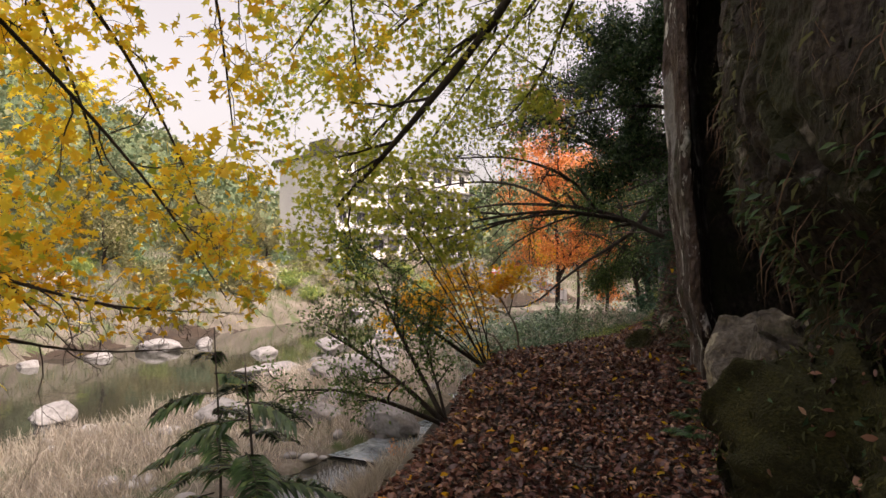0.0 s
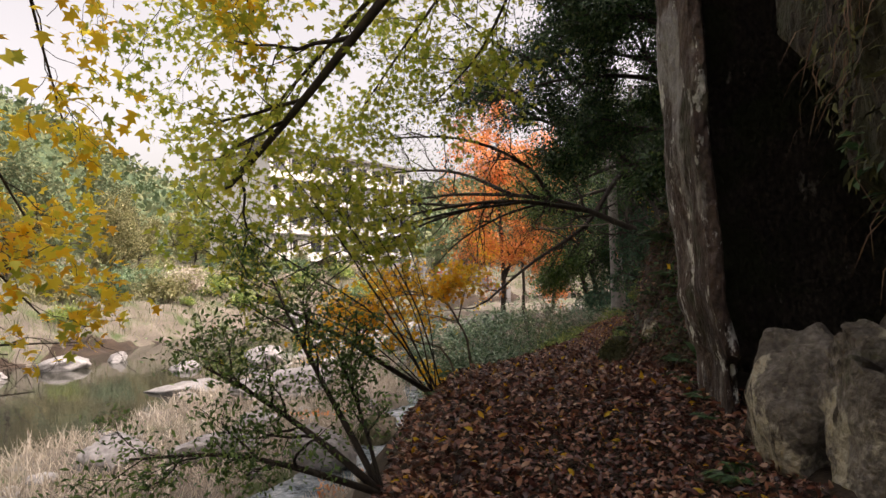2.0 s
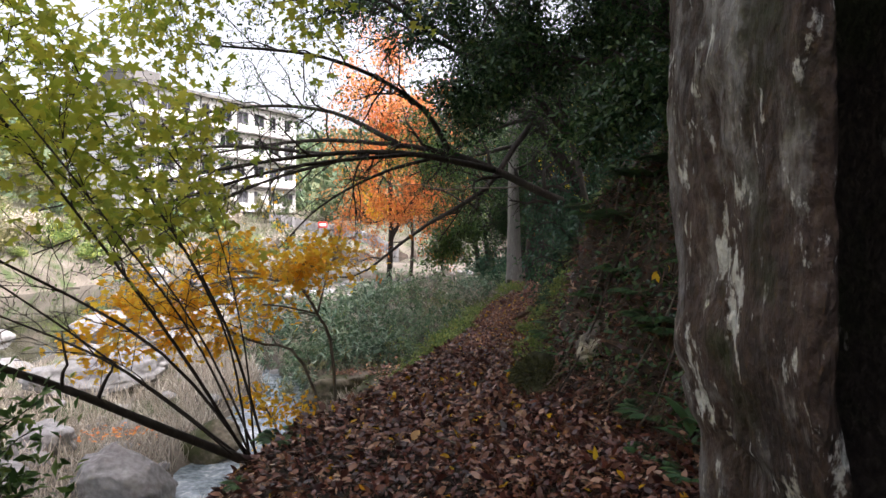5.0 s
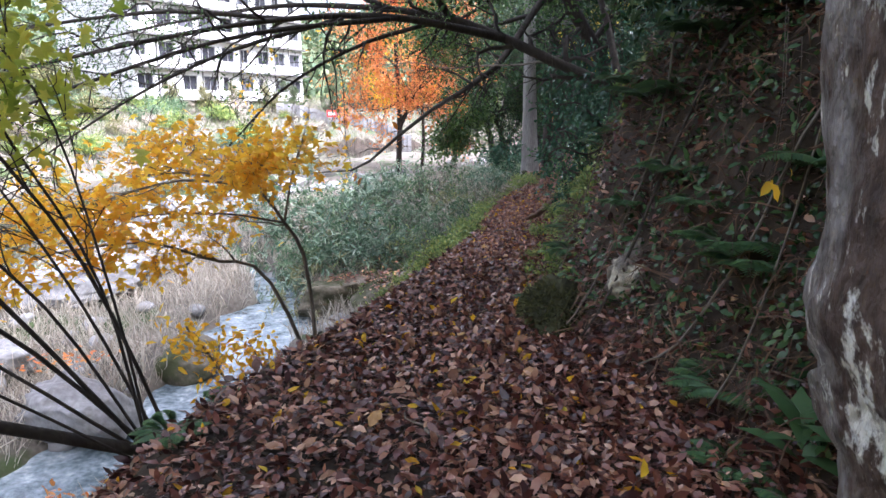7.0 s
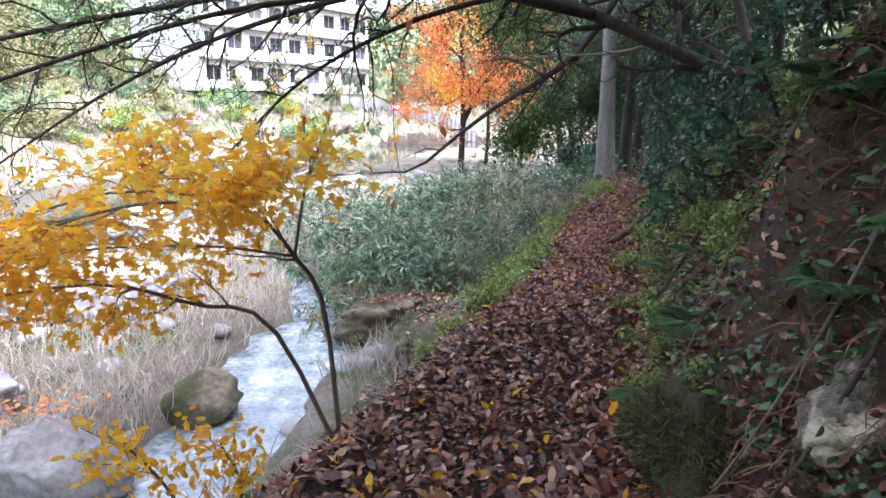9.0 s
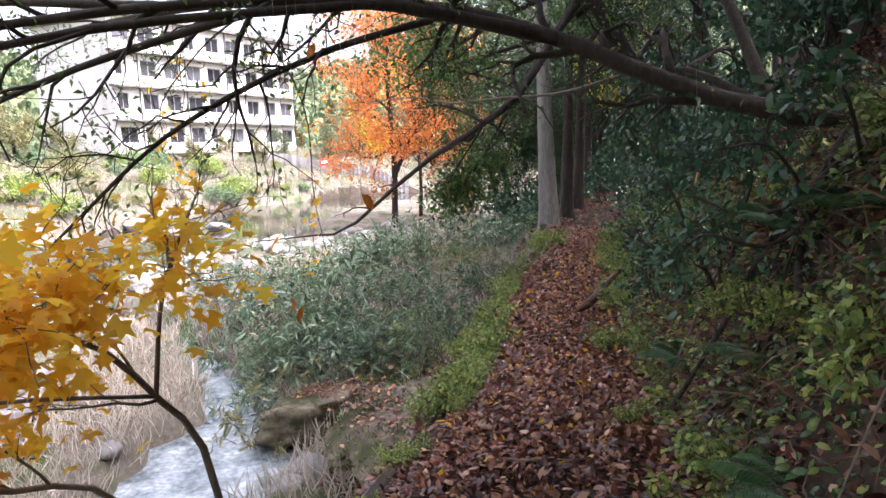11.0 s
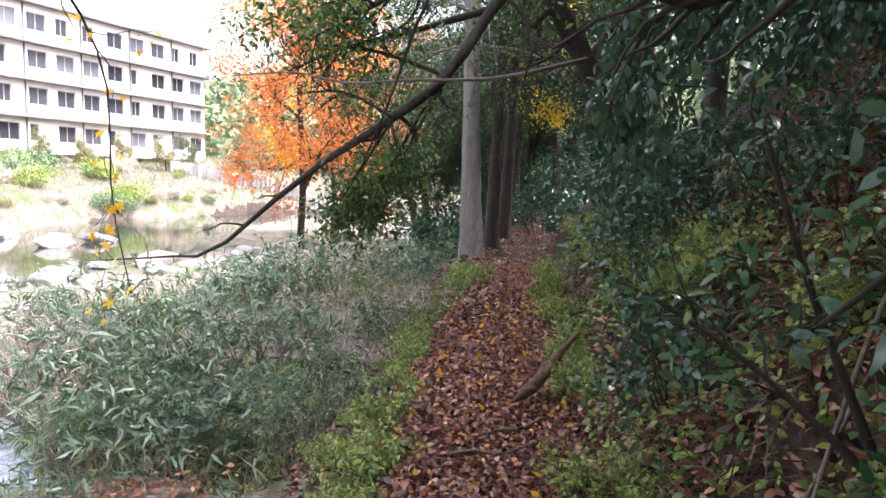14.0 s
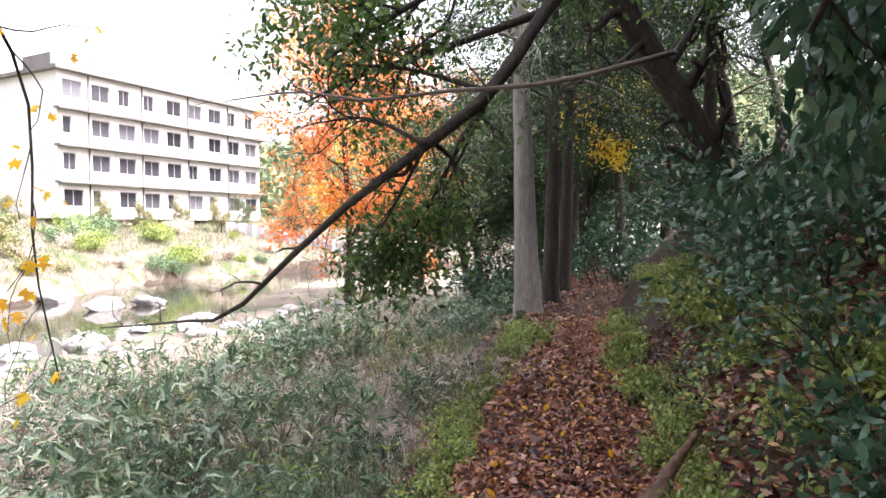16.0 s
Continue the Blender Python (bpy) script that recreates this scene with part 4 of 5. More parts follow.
# yellow tree on the river bank, whose boughs hang over the path's edge
YB = (-2.9, .2, float(height(np.array(-2.9), np.array(.2))))
ty, ky = limbs([([YB, (-2.9, .4, 1.2), (-2.8, .9, 3.0), (-2.6, 1.6, 5.0)], .14, .09, 1.0)], 1, (1, 1), .1, 0, .3, .3)
ty2, ky2 = limbs([([(-2.8, .9, 3.0), (-3.0, 2.8, 4.2), (-3.0, 4.6, 3.6), (-3.2, 6.3, 2.2)], .032, .007, 1.6),
                  ([(-2.7, 1.4, 4.4), (-2.2, 3.2, 4.8), (-1.9, 5.0, 4.1), (-2.1, 6.6, 2.6)], .032, .006, 1.6),
                  ([(-2.8, .9, 3.0), (-4.0, 3.0, 3.6), (-4.6, 5.2, 2.7), (-5.0, 7.0, 1.6)], .032, .006, 1.7),
                  ([(-2.6, 1.6, 5.0), (-1.7, 3.8, 5.2), (-1.0, 6.0, 4.6), (-1.0, 7.6, 3.6)], .032, .006, 1.6),
                  ([(-2.9, .6, 2.2), (-3.2, 2.6, 2.4), (-3.3, 4.4, 1.7), (-3.5, 6.2, .7)], .028, .005, 1.4),
                  ([(-2.9, .6, 2.2), (-3.8, 2.6, 2.2), (-4.4, 4.6, 1.2), (-4.9, 6.4, .2)], .025, .005, 1.4),
                  ([(-2.8, .9, 3.0), (-4.6, 2.6, 3.9), (-5.6, 5.0, 3.6), (-6.4, 7.4, 2.8)], .03, .006, 1.7),
                  ([(-2.8, .9, 3.0), (-3.4, 2.6, 3.3), (-3.9, 4.0, 2.7), (-4.2, 5.6, 1.8)], .028, .006, 1.5),
                  ([(-2.7, 1.4, 4.4), (-2.9, 3.6, 4.2), (-2.6, 5.6, 3.1), (-2.5, 7.2, 1.7)], .03, .006, 1.6),
                  ([(-2.8, .9, 3.0), (-2.7, 3.0, 3.2), (-2.4, 5.0, 2.3), (-2.2, 6.6, 1.2)], .025, .005, 1.4),
                  ([(-2.9, .6, 2.2), (-3.6, 3.4, 2.0), (-3.4, 5.6, 1.3), (-2.9, 7.4, .9)], .025, .005, 1.4),
                  ([(-2.6, 1.6, 5.0), (-3.8, 3.4, 5.2), (-4.2, 5.4, 4.4), (-4.4, 7.2, 3.2)], .03, .006, 1.7),
                  ([(-2.6, 1.6, 5.0), (-2.0, 3.4, 5.4), (-1.9, 5.6, 5.0), (-2.4, 7.6, 4.2)], .03, .006, 1.7),
                  ([(-2.9, .6, 2.2), (-3.0, 3.2, 1.7), (-2.8, 5.4, 1.2), (-2.2, 7.2, 1.0)], .022, .005, 1.3),
                  ([(-2.9, .6, 2.2), (-4.2, 3.4, 1.7), (-4.6, 5.6, 1.0), (-4.4, 7.4, .6)], .022, .005, 1.4),
                  ([(-2.9, .6, 2.2), (-3.3, 3.4, 1.4), (-3.2, 5.6, .8), (-2.7, 7.4, .6)], .022, .005, 1.3)], 2, (10, 6, 3), .32, -.05, .8, .5, .3)
ky2 = [t for t in ky2 if t[0][1] > 2.9 and t[0][2] > 1.0 + .3 * rng.random()]
low_y = [t for t in ky2 if t[0][2] < 1.9]
tree("yellow_tree", YB, ty + ty2, [("crown", tip_leaves([t for t in ky2 if rng.random() < (.85 if t[0][2] > 2.3 else .55)], 2, .1, .1, .95, "lobed", .6, .25), M_YELLOW), ("foliage", tip_leaves([t for t in ky2 if rng.random() < .35], 1, .12, .09, .95, "lobed", .6, .25), M_LIME), ("low_foliage", tip_leaves(low_y, 1, .12, .085, .95, "lobed", .75, .1), M_GOLD)],
     "riverside tree with hanging boughs of yellow autumn leaves", "tree", M_BARK)

# dark limb from the cliff top with yellow-green leaves
tl, kl = limbs([([(3.4, 4.6, 6.6), (2.4, 5.4, 6.0), (1.4, 6.1, 5.3), (.6, 6.8, 4.2), (-.5, 7.4, 3.0), (-1.27, 7.75, 2.24)], .09, .022, 1.7),
                ([(1.4, 6.1, 5.3), (.6, 7.4, 5.4), (-.6, 8.8, 4.8), (-1.8, 9.6, 4.2)], .04, .01, 1.9),
                ([(2.4, 5.4, 6.0), (2.0, 7.2, 6.0), (1.4, 9.0, 5.4), (.6, 10.4, 4.7)], .05, .012, 2.0),
                ([(.6, 6.8, 4.2), (-.2, 8.2, 3.9), (-1.1, 9.0, 3.2), (-1.6, 9.6, 2.6)], .03, .008, 1.4),
                ([(1.4, 6.1, 5.3), (.2, 6.6, 5.2), (-1.0, 7.2, 4.8), (-1.9, 8, 4.2)], .035, .01, 1.6),
                ([(2.0, 7.2, 6.0), (1.8, 8.8, 5.2), (1.4, 9.9, 4.3), (.8, 10.5, 3.7)], .03, .008, 1.5), ([(1.4, 9.0, 5.4), (.8, 9.8, 4.8), (.2, 10.3, 4.1), (-.2, 10.6, 3.6)], .025, .008, 1.4)], 2, (9, 5, 4), .2, -.03, .75, .5)
tree("broadleaf_tree", (3.6, 4.5, 6.6), tl, [("crown", tip_leaves(kl, 4, .14, .085, .95, "lobed", .6, .15), M_LIME)],
     "yellow-green broadleaf tree on the cliff top with a drooping limb", "tree", M_BARK)

# multi-stemmed shrub at the path's edge
SB = (.66, 9.4, float(height(np.array(.66), np.array(9.4))))
stems = []
for tx, ty_, tz, r in [(-1.6, 8.4, 2.3, .015), (-1.0, 8.7, 2.7, .017), (-.5, 9.0, 2.9, .014), (-1.9, 9.2, 1.8, .013), (-.2, 9.6, 2.6, .012), (-.9, 10.2, 2.3, .012), (.1, 9.1, 2.2, .009), (-1.2, 8.2, 1.9, .01), (-.6, 8.6, 2.4, .011)]:
    a = np.array(SB) + rng.normal(size=3) * .05
    b = np.array((tx, ty_, tz))
    stems.append(([a, a * .66 + b * .34 + np.array([.07, 0, .08]) + rng.normal(size=3) * .06, a * .3 + b * .7 + np.array([.04, 0, .08]) + rng.normal(size=3) * .08, b], r * .8, .004, .9))
ts, ks = limbs(stems, 2, (8, 4, 3), .2, -.01, .7, .5, .35, 5)
ks = [t for t in ks if t[0][2] > 1.62]
ts += limbs([([SB, (.1, 9.0, .46), (-.4, 8.6, .86), (-1.1, 8.1, 1.3)], .032, .016, .7)], 1, (4, 2), .25, 0, .8, .5, .5, 8)[0]
tree("shrub", SB, ts, [("foliage", tip_leaves(ks, 2, .12, .085, .9, "lobed", .65, .2), M_LIME)], "multi-stemmed shrub with thin dark stems and yellow-green leaves", "shrub", M_BARK)

# dark-leaved shrub leaning out from the bank
DB = (.05, 6.7, float(height(np.array(.05), np.array(6.7))))
td, kd = limbs([([DB, (-.35, 6.7, .25), (-.8, 6.7, .6), (-1.2, 6.7, .85)], .035, .01, .9), ([DB, (-.3, 6.9, .5), (-.55, 6.9, 1.0), (-.75, 6.9, 1.45)], .03, .008, .9),
                ([DB, (-.5, 6.5, .15), (-1.0, 6.4, .3), (-1.6, 6.4, .3)], .03, .008, .8), ([DB, (-.1, 6.9, .4), (-.3, 7.1, .9)], .02, .008, .7)], 2, (8, 5, 3), .2, 0, .85, .5, .35, 6)
tree("shrub", DB, td, [("foliage", tip_leaves(kd, 6, .08, .052, .4, "small", .5), M_GREEN)], "dark evergreen shrub leaning out over the bank", "shrub", M_BARK)

# golden spray beside the stream
GB = (1.6, 13.3, float(height(np.array(1.6), np.array(13.3))))
tg, kg = limbs([([GB, (1.5, 13.0, .1), (1.3, 12.8, .6), (1.0, 12.6, 1.0), (.3, 12.5, 1.15), (-.4, 12.4, 1.0)], .026, .007, 1.0), ([GB, (1.1, 12.8, .05), (.6, 12.6, .3), (.1, 12.3, .55), (-.6, 12.0, .55)], .024, .006, .9),
                ([(1.3, 12.8, .6), (1.4, 12.6, 1.1), (1.5, 12.6, 1.4), (1.6, 13.0, 1.7)], .014, .005, .8), ([(1.0, 12.6, 1.0), (.4, 12.2, 1.1), (-.3, 11.9, .9), (-.8, 11.8, .6)], .014, .005, .9),
                ([(1.3, 12.8, .6), (.8, 12.5, .75), (.2, 12.3, .8), (-.5, 12.2, .75)], .012, .005, .9), ([(1.0, 12.6, 1.0), (1.1, 12.2, 1.2), (1.0, 11.8, 1.3)], .01, .004, .7),
                ([(.3, 12.5, 1.15), (.5, 12.9, 1.35), (.2, 13.3, 1.4)], .01, .004, .8)], 2, (9, 4, 3), .2, .0, .65, .5, .35, 5)
kg = [t for t in kg if t[0][2] > .3]
tree("shrub", GB, tg, [("foliage", tip_leaves([t for t in kg if t[0][2] < 1.5], 2, .1, .095, .9, "lobed", .75, .15), M_GOLD)], "shrub with a spray of golden autumn leaves", "shrub", M_TWIG)
GC = (1.0, 11.2, float(height(np.array(1.0), np.array(11.2))))
tc, kc = limbs([([GC, (.9, 11.1, -.5), (.75, 11.0, -.1), (.6, 10.9, .2)], .012, .005, .5), ([GC, (1.1, 11.3, -.4), (1.0, 11.3, -.1)], .01, .005, .4)], 1, (7, 3), .2, -.02, .7, .6, .3, 5)
tree("shrub", GC, tc, [("foliage", tip_leaves(kc, 5, .05, .07, .5, "oval", .5, .2), M_GOLD)], "small golden shrub low on the bank", "shrub", M_TWIG)
RB = on_ground(-.55, 12.3)
tr_, kr = limbs([([RB, (-.6, 12.3, RB[2] + .3), (-.9, 12.3, RB[2] + .55)], .01, .005, .4), ([RB, (-.3, 12.3, RB[2] + .3), (-.1, 12.4, RB[2] + .5)], .01, .005, .4)], 1, (7, 3), .2, 0, .8, .6, .3, 4)
tree("shrub", RB, tr_, [("foliage", tip_leaves(kr, 6, .09, .075, .55, "oval", .6), M_RED)], "low shrub with orange-red leaves beside the stream", "shrub", M_TWIG)


# young conifer at the path's edge
def sapling(x, y, h, label):
    z = on_ground(x, y)[2]
    line = smooth_line([(x, y, z - .05), (x + .03, y, z + h * .5), (x - .02, y, z + h)], 10)
    tubes, p, ax, nn = [], [], [], []
    for i in range(15):
        t = .12 + .86 * i / 15
        o = line[0] + (line[-1] - line[0]) * t
        a = i * 2.4
        ln = .95 * (1.12 - t)
        pts = [o + np.array([math.cos(a) * ln * s, math.sin(a) * ln * s, .18 * ln * s - .5 * ln * s * s]) for s in np.linspace(0, 1, 7)]
        tubes.append([tube_arrays(pts, np.linspace(.006, .002, 7), 4)])
        for s in np.linspace(.12, 1, 52):
            q = np.array([np.interp(s, np.linspace(0, 1, 7), [w[c] for w in pts]) for c in range(3)])
            for side in (-1, 1):
                d = np.array([-math.sin(a) * side + .7 * math.cos(a), math.cos(a) * side + .7 * math.sin(a), -.25]) + rng.normal(size=3) * .12
                p.append(q), ax.append(d), nn.append((0, 0, 1))
    p = np.array(p)
    tree("conifer_sapling", (x, y, z), tubes, [("needles", leaf_arrays(p, np.array(ax), np.array(nn), .14 * (.6 + .6 * rng.random(len(p))), .17, "blade"), M_DARK)], label, "sapling", M_BARK,
         tube_arrays(line, np.linspace(.014, .004, 10), 6))


sapling(-1.35, 3.9, 2.0, "young conifer with drooping dark green fronds")
sapling(-.95, 3.2, 1.35, "small conifer seedling at the top of the bank")


# ---- undergrowth ----
def bush_mesh(n_stems, h, r, leaf, ratio, per, kind, flat, hang, seed_droop=-.03, fan=False):
    tubes, tips = [], []
    for i in range(n_stems):
        a, s = rng.random() * 6.28, rng.random() ** .5
        grow(tubes, tips, (math.cos(a) * r * s * .5, math.sin(a) * r * s * .5, -.05), (math.cos(a) * s * .7, math.sin(a) * s * .7, 1), h * (.6 + .5 * rng.random()), .012, 1, 2, (4, 5, 3), .2, seed_droop, .8, .5, 5)
    tips = tips[4::5] if fan else tips
    return merged(tubes), tip_leaves(tips, per, leaf * (.25 if fan else .6), leaf, ratio, kind, flat, hang)


def bush(name, stems, leaves, bark, mat, label, category, group):
    ob = thing(name, (0, 0, -500), label, category, group)
    part("stem_clump", fast_mesh("stem_clump", *stems, bark, True), ob)
    part("foliage", fast_mesh("foliage", *leaves, mat), ob)
    return ob


def scatter(makers, spots):
    """Sets copies of the bushes on the ground; the first use moves the original."""
    used = set()
    for i, (x, y, s, turn) in enumerate(spots):
        ob = makers[i % len(makers)]
        m = pose(x, y, on_ground(x, y)[2], 0, 0, turn) @ Matrix.Diagonal((s, s, s, 1))
        if i % len(makers) not in used:
            used.add(i % len(makers))
            ob.matrix_basis = m
        else:
            c = copy_thing(ob, Matrix.Identity(4))
            c.matrix_basis = m


sasa = [bush("bamboo_grass", *bush_mesh(n, h, r, ln, .17, 9, "blade", .3, .35, fan=True), M_TWIG, mt, lb, "bush", "bamboo grass on the bank") for n, h, r, ln, mt, lb in
        [(22, 1.3, 1.0, .17, M_SASA, "tall clump of grey-green bamboo grass on the river bank"), (24, .8, 1.1, .14, M_SASA, "low clump of grey-green bamboo grass on the river bank"),
         (18, 1.0, .9, .2, M_SASA_BLUE, "broad-leaved clump of bamboo grass on the river bank"), (16, .9, 1.0, .13, M_SASA_DRY, "fading olive clump of bamboo grass on the river bank"),
         (16, 1.1, .8, .1, M_GRASS, "dry straw-coloured reeds among the bamboo grass"), (14, 1.35, .8, .17, M_SASA, "tall loose clump of bamboo grass on the river bank"), (20, .7, 1.0, .12, M_HERB, "low yellow-green weeds among the bamboo grass")]]
spots = []
for y in np.arange(18.8, 36, .95):
    for k in range(6 if y < 23.5 else 8):
        x = float(left_edge(y)) - .7 - k * .85 + rng.normal() * .25
        s = (.45 if k == 0 else .8) * (.35 + 1.3 * rng.random() ** 1.8)
        if 20.5 < y < 27.5 and k < 2:
            s *= .5 if k else .35
        if rng.random() < .72:
            spots.append((x, y + rng.normal() * .3, s, rng.random() * 360))
spots += [(2.7, 19.9, 1.0, 20), (2.2, 20.7, 1.0, 80), (3.2, 19.4, .9, 140), (3.7, 18.6, .8, 10), (2.3, 20.8, 1.1, 200), (3.9, 17.8, .5, 50), (3.4, 18.2, .6, 90), (4.2, 18.2, .6, 70), (1.8, 21.3, .8, 0), (1.2, 22.0, .9, 50), (1.8, 22.0, 1.0, 90), (.8, 22.6, .9, 120), (.2, 21.8, .8, 20), (2.5, 22.6, 1.1, 0), (1.5, 23.6, 1.0, 70), (-.4, 23.2, .8, 40), (.6, 24.4, .9, 200)]
scatter(sasa, spots)

glossy = [bush("camellia_bush", *bush_mesh(11, 1.15, .7, .1, .45, 4, "oval", .45, .1), M_BARK, M_GLOSS, "evergreen bush with glossy dark green leaves on the slope", "bush", "evergreen bushes on the slope") for _ in range(3)]
spots = [(9.6, 16.3, 2.2, 20), (10.4, 17.3, 2.3, 100), (9.2, 14.8, 2.1, 200), (10.9, 18.6, 2.2, 60), (8.6, 13.3, 2.0, 300), (11.9, 32.6, 2.0, 10), (12.9, 35.2, 2.2, 60), (14.0, 36.6, 2.2, 0), (11.5, 35.6, 2.0, 120), (12.3, 28.2, 1.6, 0), (13.6, 30.2, 1.8, 50), (14.6, 32.4, 2.0, 100), (11.4, 30.6, 1.6, 20), (13.0, 33.4, 1.8, 70), (16.0, 35.4, 2.0, 0), (10.2, 29.0, 1.4, 40), (5.25, 14.4, .6, 120), (5.75, 15.1, .5, 30), (6.35, 15.4, .65, 0), (4.9, 22.0, .6, 40), (6.4, 23.5, .7, 10), (3.6, 24, .6, 100), (6.6, 16.2, .8, 40), (7.1, 17.1, .8, 90), (5.95, 14.2, .6, 150), (5.6, 13.2, .5, 200), (8.0, 18.0, 1.0, 20), (8.8, 19.2, 1.0, 70), (7.2, 14.6, 1.2, 120),
         (9.6, 20.6, 1.0, 300), (10.6, 22.2, 1.1, 250), (11.8, 24, 1.1, 200), (8.1, 15.4, 1.3, 10), (9.2, 16.8, 1.3, 50), (10.4, 18.5, 1.4, 35), 
         (4.9, 9.4, .7, 130), (5.6, 9.6, 1.0, 10), (4.4, 8.9, .6, 60)]
scatter(glossy, spots)
herbs = [bush("herb_clump", *bush_mesh(14, .38, .4, .065, .5, 3, "oval", .6, .1), M_TWIG, M_HERB, "low yellow-green leafy plants beside the path", "plant", "herbs beside the path") for _ in range(3)]
spots = []
for y in np.arange(10.8, 24, .34):
    if rng.random() < .75:
        spots.append((float(right_edge(y)) - .03 + rng.random() * .3, y, .25 + .55 * rng.random() ** 1.5, rng.random() * 360))
    if rng.random() < .7:
        spots.append((float(right_edge(y)) + .5 + rng.random() * .5, y, .4 + .5 * rng.random(), rng.random() * 360))
    if y > 12.6 and rng.random() < .6:
        spots.append((float(left_edge(y)) - .1 - rng.random() * .4, y, .22 + .5 * rng.random() ** 1.5, rng.random() * 360))
    if y > 13.4 and rng.random() < .6:
        spots.append((float(left_edge(y)) + .05 - rng.random() * .7, y + .3 * rng.random(), .25 + .5 * rng.random() ** 2, rng.random() * 360))
scatter(herbs, spots)


def fern(n, r):
    tubes, p, ax = [], [], []
    for i in range(n):
        a = i * 6.28 / n + rng.normal() * .2
        ln = r * (.7 + .5 * rng.random())
        pts = [np.array([math.cos(a) * ln * s, math.sin(a) * ln * s, ln * (.9 * s - .75 * s * s)]) for s in np.linspace(0, 1, 9)]
        tubes.append(tube_arrays(pts, np.linspace(.004, .0015, 9), 3))
        for s in np.linspace(.2, 1, 20):
            q = np.array([np.interp(s, np.linspace(0, 1, 9), [w[c] for w in pts]) for c in range(3)])
            for side in (-1, 1):
                p.append(np.concatenate([q, [ln * .3 * math.sin(math.pi * min(1, s * .85 + .12)) + .01]]))
                ax.append((-math.sin(a) * side + .35 * math.cos(a), math.cos(a) * side + .35 * math.sin(a), -.2))
    p = np.array(p)
    return merged(tubes), leaf_arrays(p[:, :3], np.array(ax), np.tile((0, 0, 1.), (len(p), 1)), p[:, 3], .3, "small")


ferns = [bush("fern", *fern(9, .4), M_TWIG, M_FERN, "green fern growing on the earth bank", "fern", "ferns on the bank") for _ in range(2)]
scatter(ferns, [(3.25, 8.6, .7, 0), (3.45, 8.9, .8, 60), (3.5, 9.25, .6, 100), (3.5, 10.0, .6, 20), (3.75, 10.2, 1.0, 150), (2.98, 8.15, .5, 80), (.8, 9.05, .45, 20), (.95, 9.7, .4, 70), (1.3, 10.5, .4, 110), (.6, 8.6, .35, 200), (2.95, 7.75, .45, 10), (2.8, 7.3, .45, 130), (2.62, 6.8, .4, 60), (4.3, 11.6, 1.0, 40), (4.5, 12.2, 1.1, 190), (4.1, 9.6, 1.0, 70),
                (3.45, 8.75, .7, 140), (3.6, 9.6, .8, 250), (3.9, 10.7, .8, 30), (3.3, 10.9, .6, 300), (4.3, 10.9, .9, 15), (3.95, 9.9, .9, 330), (4.2, 12.0, .7, 75), (4.6, 13.2, .9, 200), (3.7, 11.2, .9, 130), (2.2, 5.75, .6, 15), (2.0, 5.2, .6, 85), (3.6, 8.5, .9, 210)])


# ---- fallen leaves ----
def litter(n, y0, y1, over, mat, size, name, label):
    y = y0 + (y1 - y0) * rng.random(n)
    el, er = left_edge(y) - over[0], right_edge(y) + over[1]
    x = el + (er - el) * rng.random(n)
    z = height(x, y) + .004 + .045 * rng.random(n)
    ax = unit(np.stack([rng.normal(size=n), rng.normal(size=n), .38 * rng.normal(size=n)], -1))
    nn = unit(np.stack([.75 * rng.normal(size=n), .75 * rng.normal(size=n), np.ones(n)], -1))
    me = leaf_mesh(name, np.stack([x, y, z], -1), ax, nn, size * (.45 + 1.05 * rng.random(n) ** 1.3), .47, "curl", mat)
    return tagged(new(name, me), label, "fallen leaves", kind="stuff")


litter(58000, -1, 13.4, (.5, .35), M_DEAD, .057, "leaf_litter", "thick layer of brown fallen leaves covering the path")
litter(26000, 12.6, 18, (.3, .3), M_DRY, .047, "leaf_litter", "dry orange-brown fallen leaves covering the path")
litter(15000, 17.5, 23.6, (.2, .25), M_DRY, .054, "leaf_litter", "dry orange-brown fallen leaves on the far path")
litter(3200, 23.2, 31, (.2, .25), M_DRY, .06, "leaf_litter", "thin scatter of brown leaves on the bare earth path")
litter(12000, 12.5, 19, (-1.2, 1.8), M_DRY, .055, "leaf_litter", "dry orange-brown leaves caught on the slope")
litter(52000, 7.6, 20, (-1.2, 2.6), M_DEAD, .062, "leaf_litter", "brown fallen leaves caught on the slope")

litter(9000, 14, 30, (2.2, -1.0), M_DEAD, .085, "leaf_litter", "brown fallen leaves on the bank under the bamboo grass")
litter(1300, 1, 20, (.3, .2), M_GOLD, .07, "leaf_litter", "scattered yellow and orange fallen leaves on the path")


def slab_leaves(cx, cy, rx, ry, z, n, mat, label):
    x, y = cx + rx * rng.normal(size=n) * .5, cy + ry * rng.normal(size=n) * .5
    ax = unit(np.stack([rng.normal(size=n), rng.normal(size=n), .15 * rng.normal(size=n)], -1))
    nn = unit(np.stack([.3 * rng.normal(size=n), .3 * rng.normal(size=n), np.ones(n)], -1))
    me = leaf_mesh("leaf_litter", np.stack([x, y, z + .03 * rng.random(n)], -1), ax, nn, .08 * (.6 + .6 * rng.random(n)), .55, "curl", mat)
    tagged(new("leaf_litter", me), label, "fallen leaves", kind="stuff")


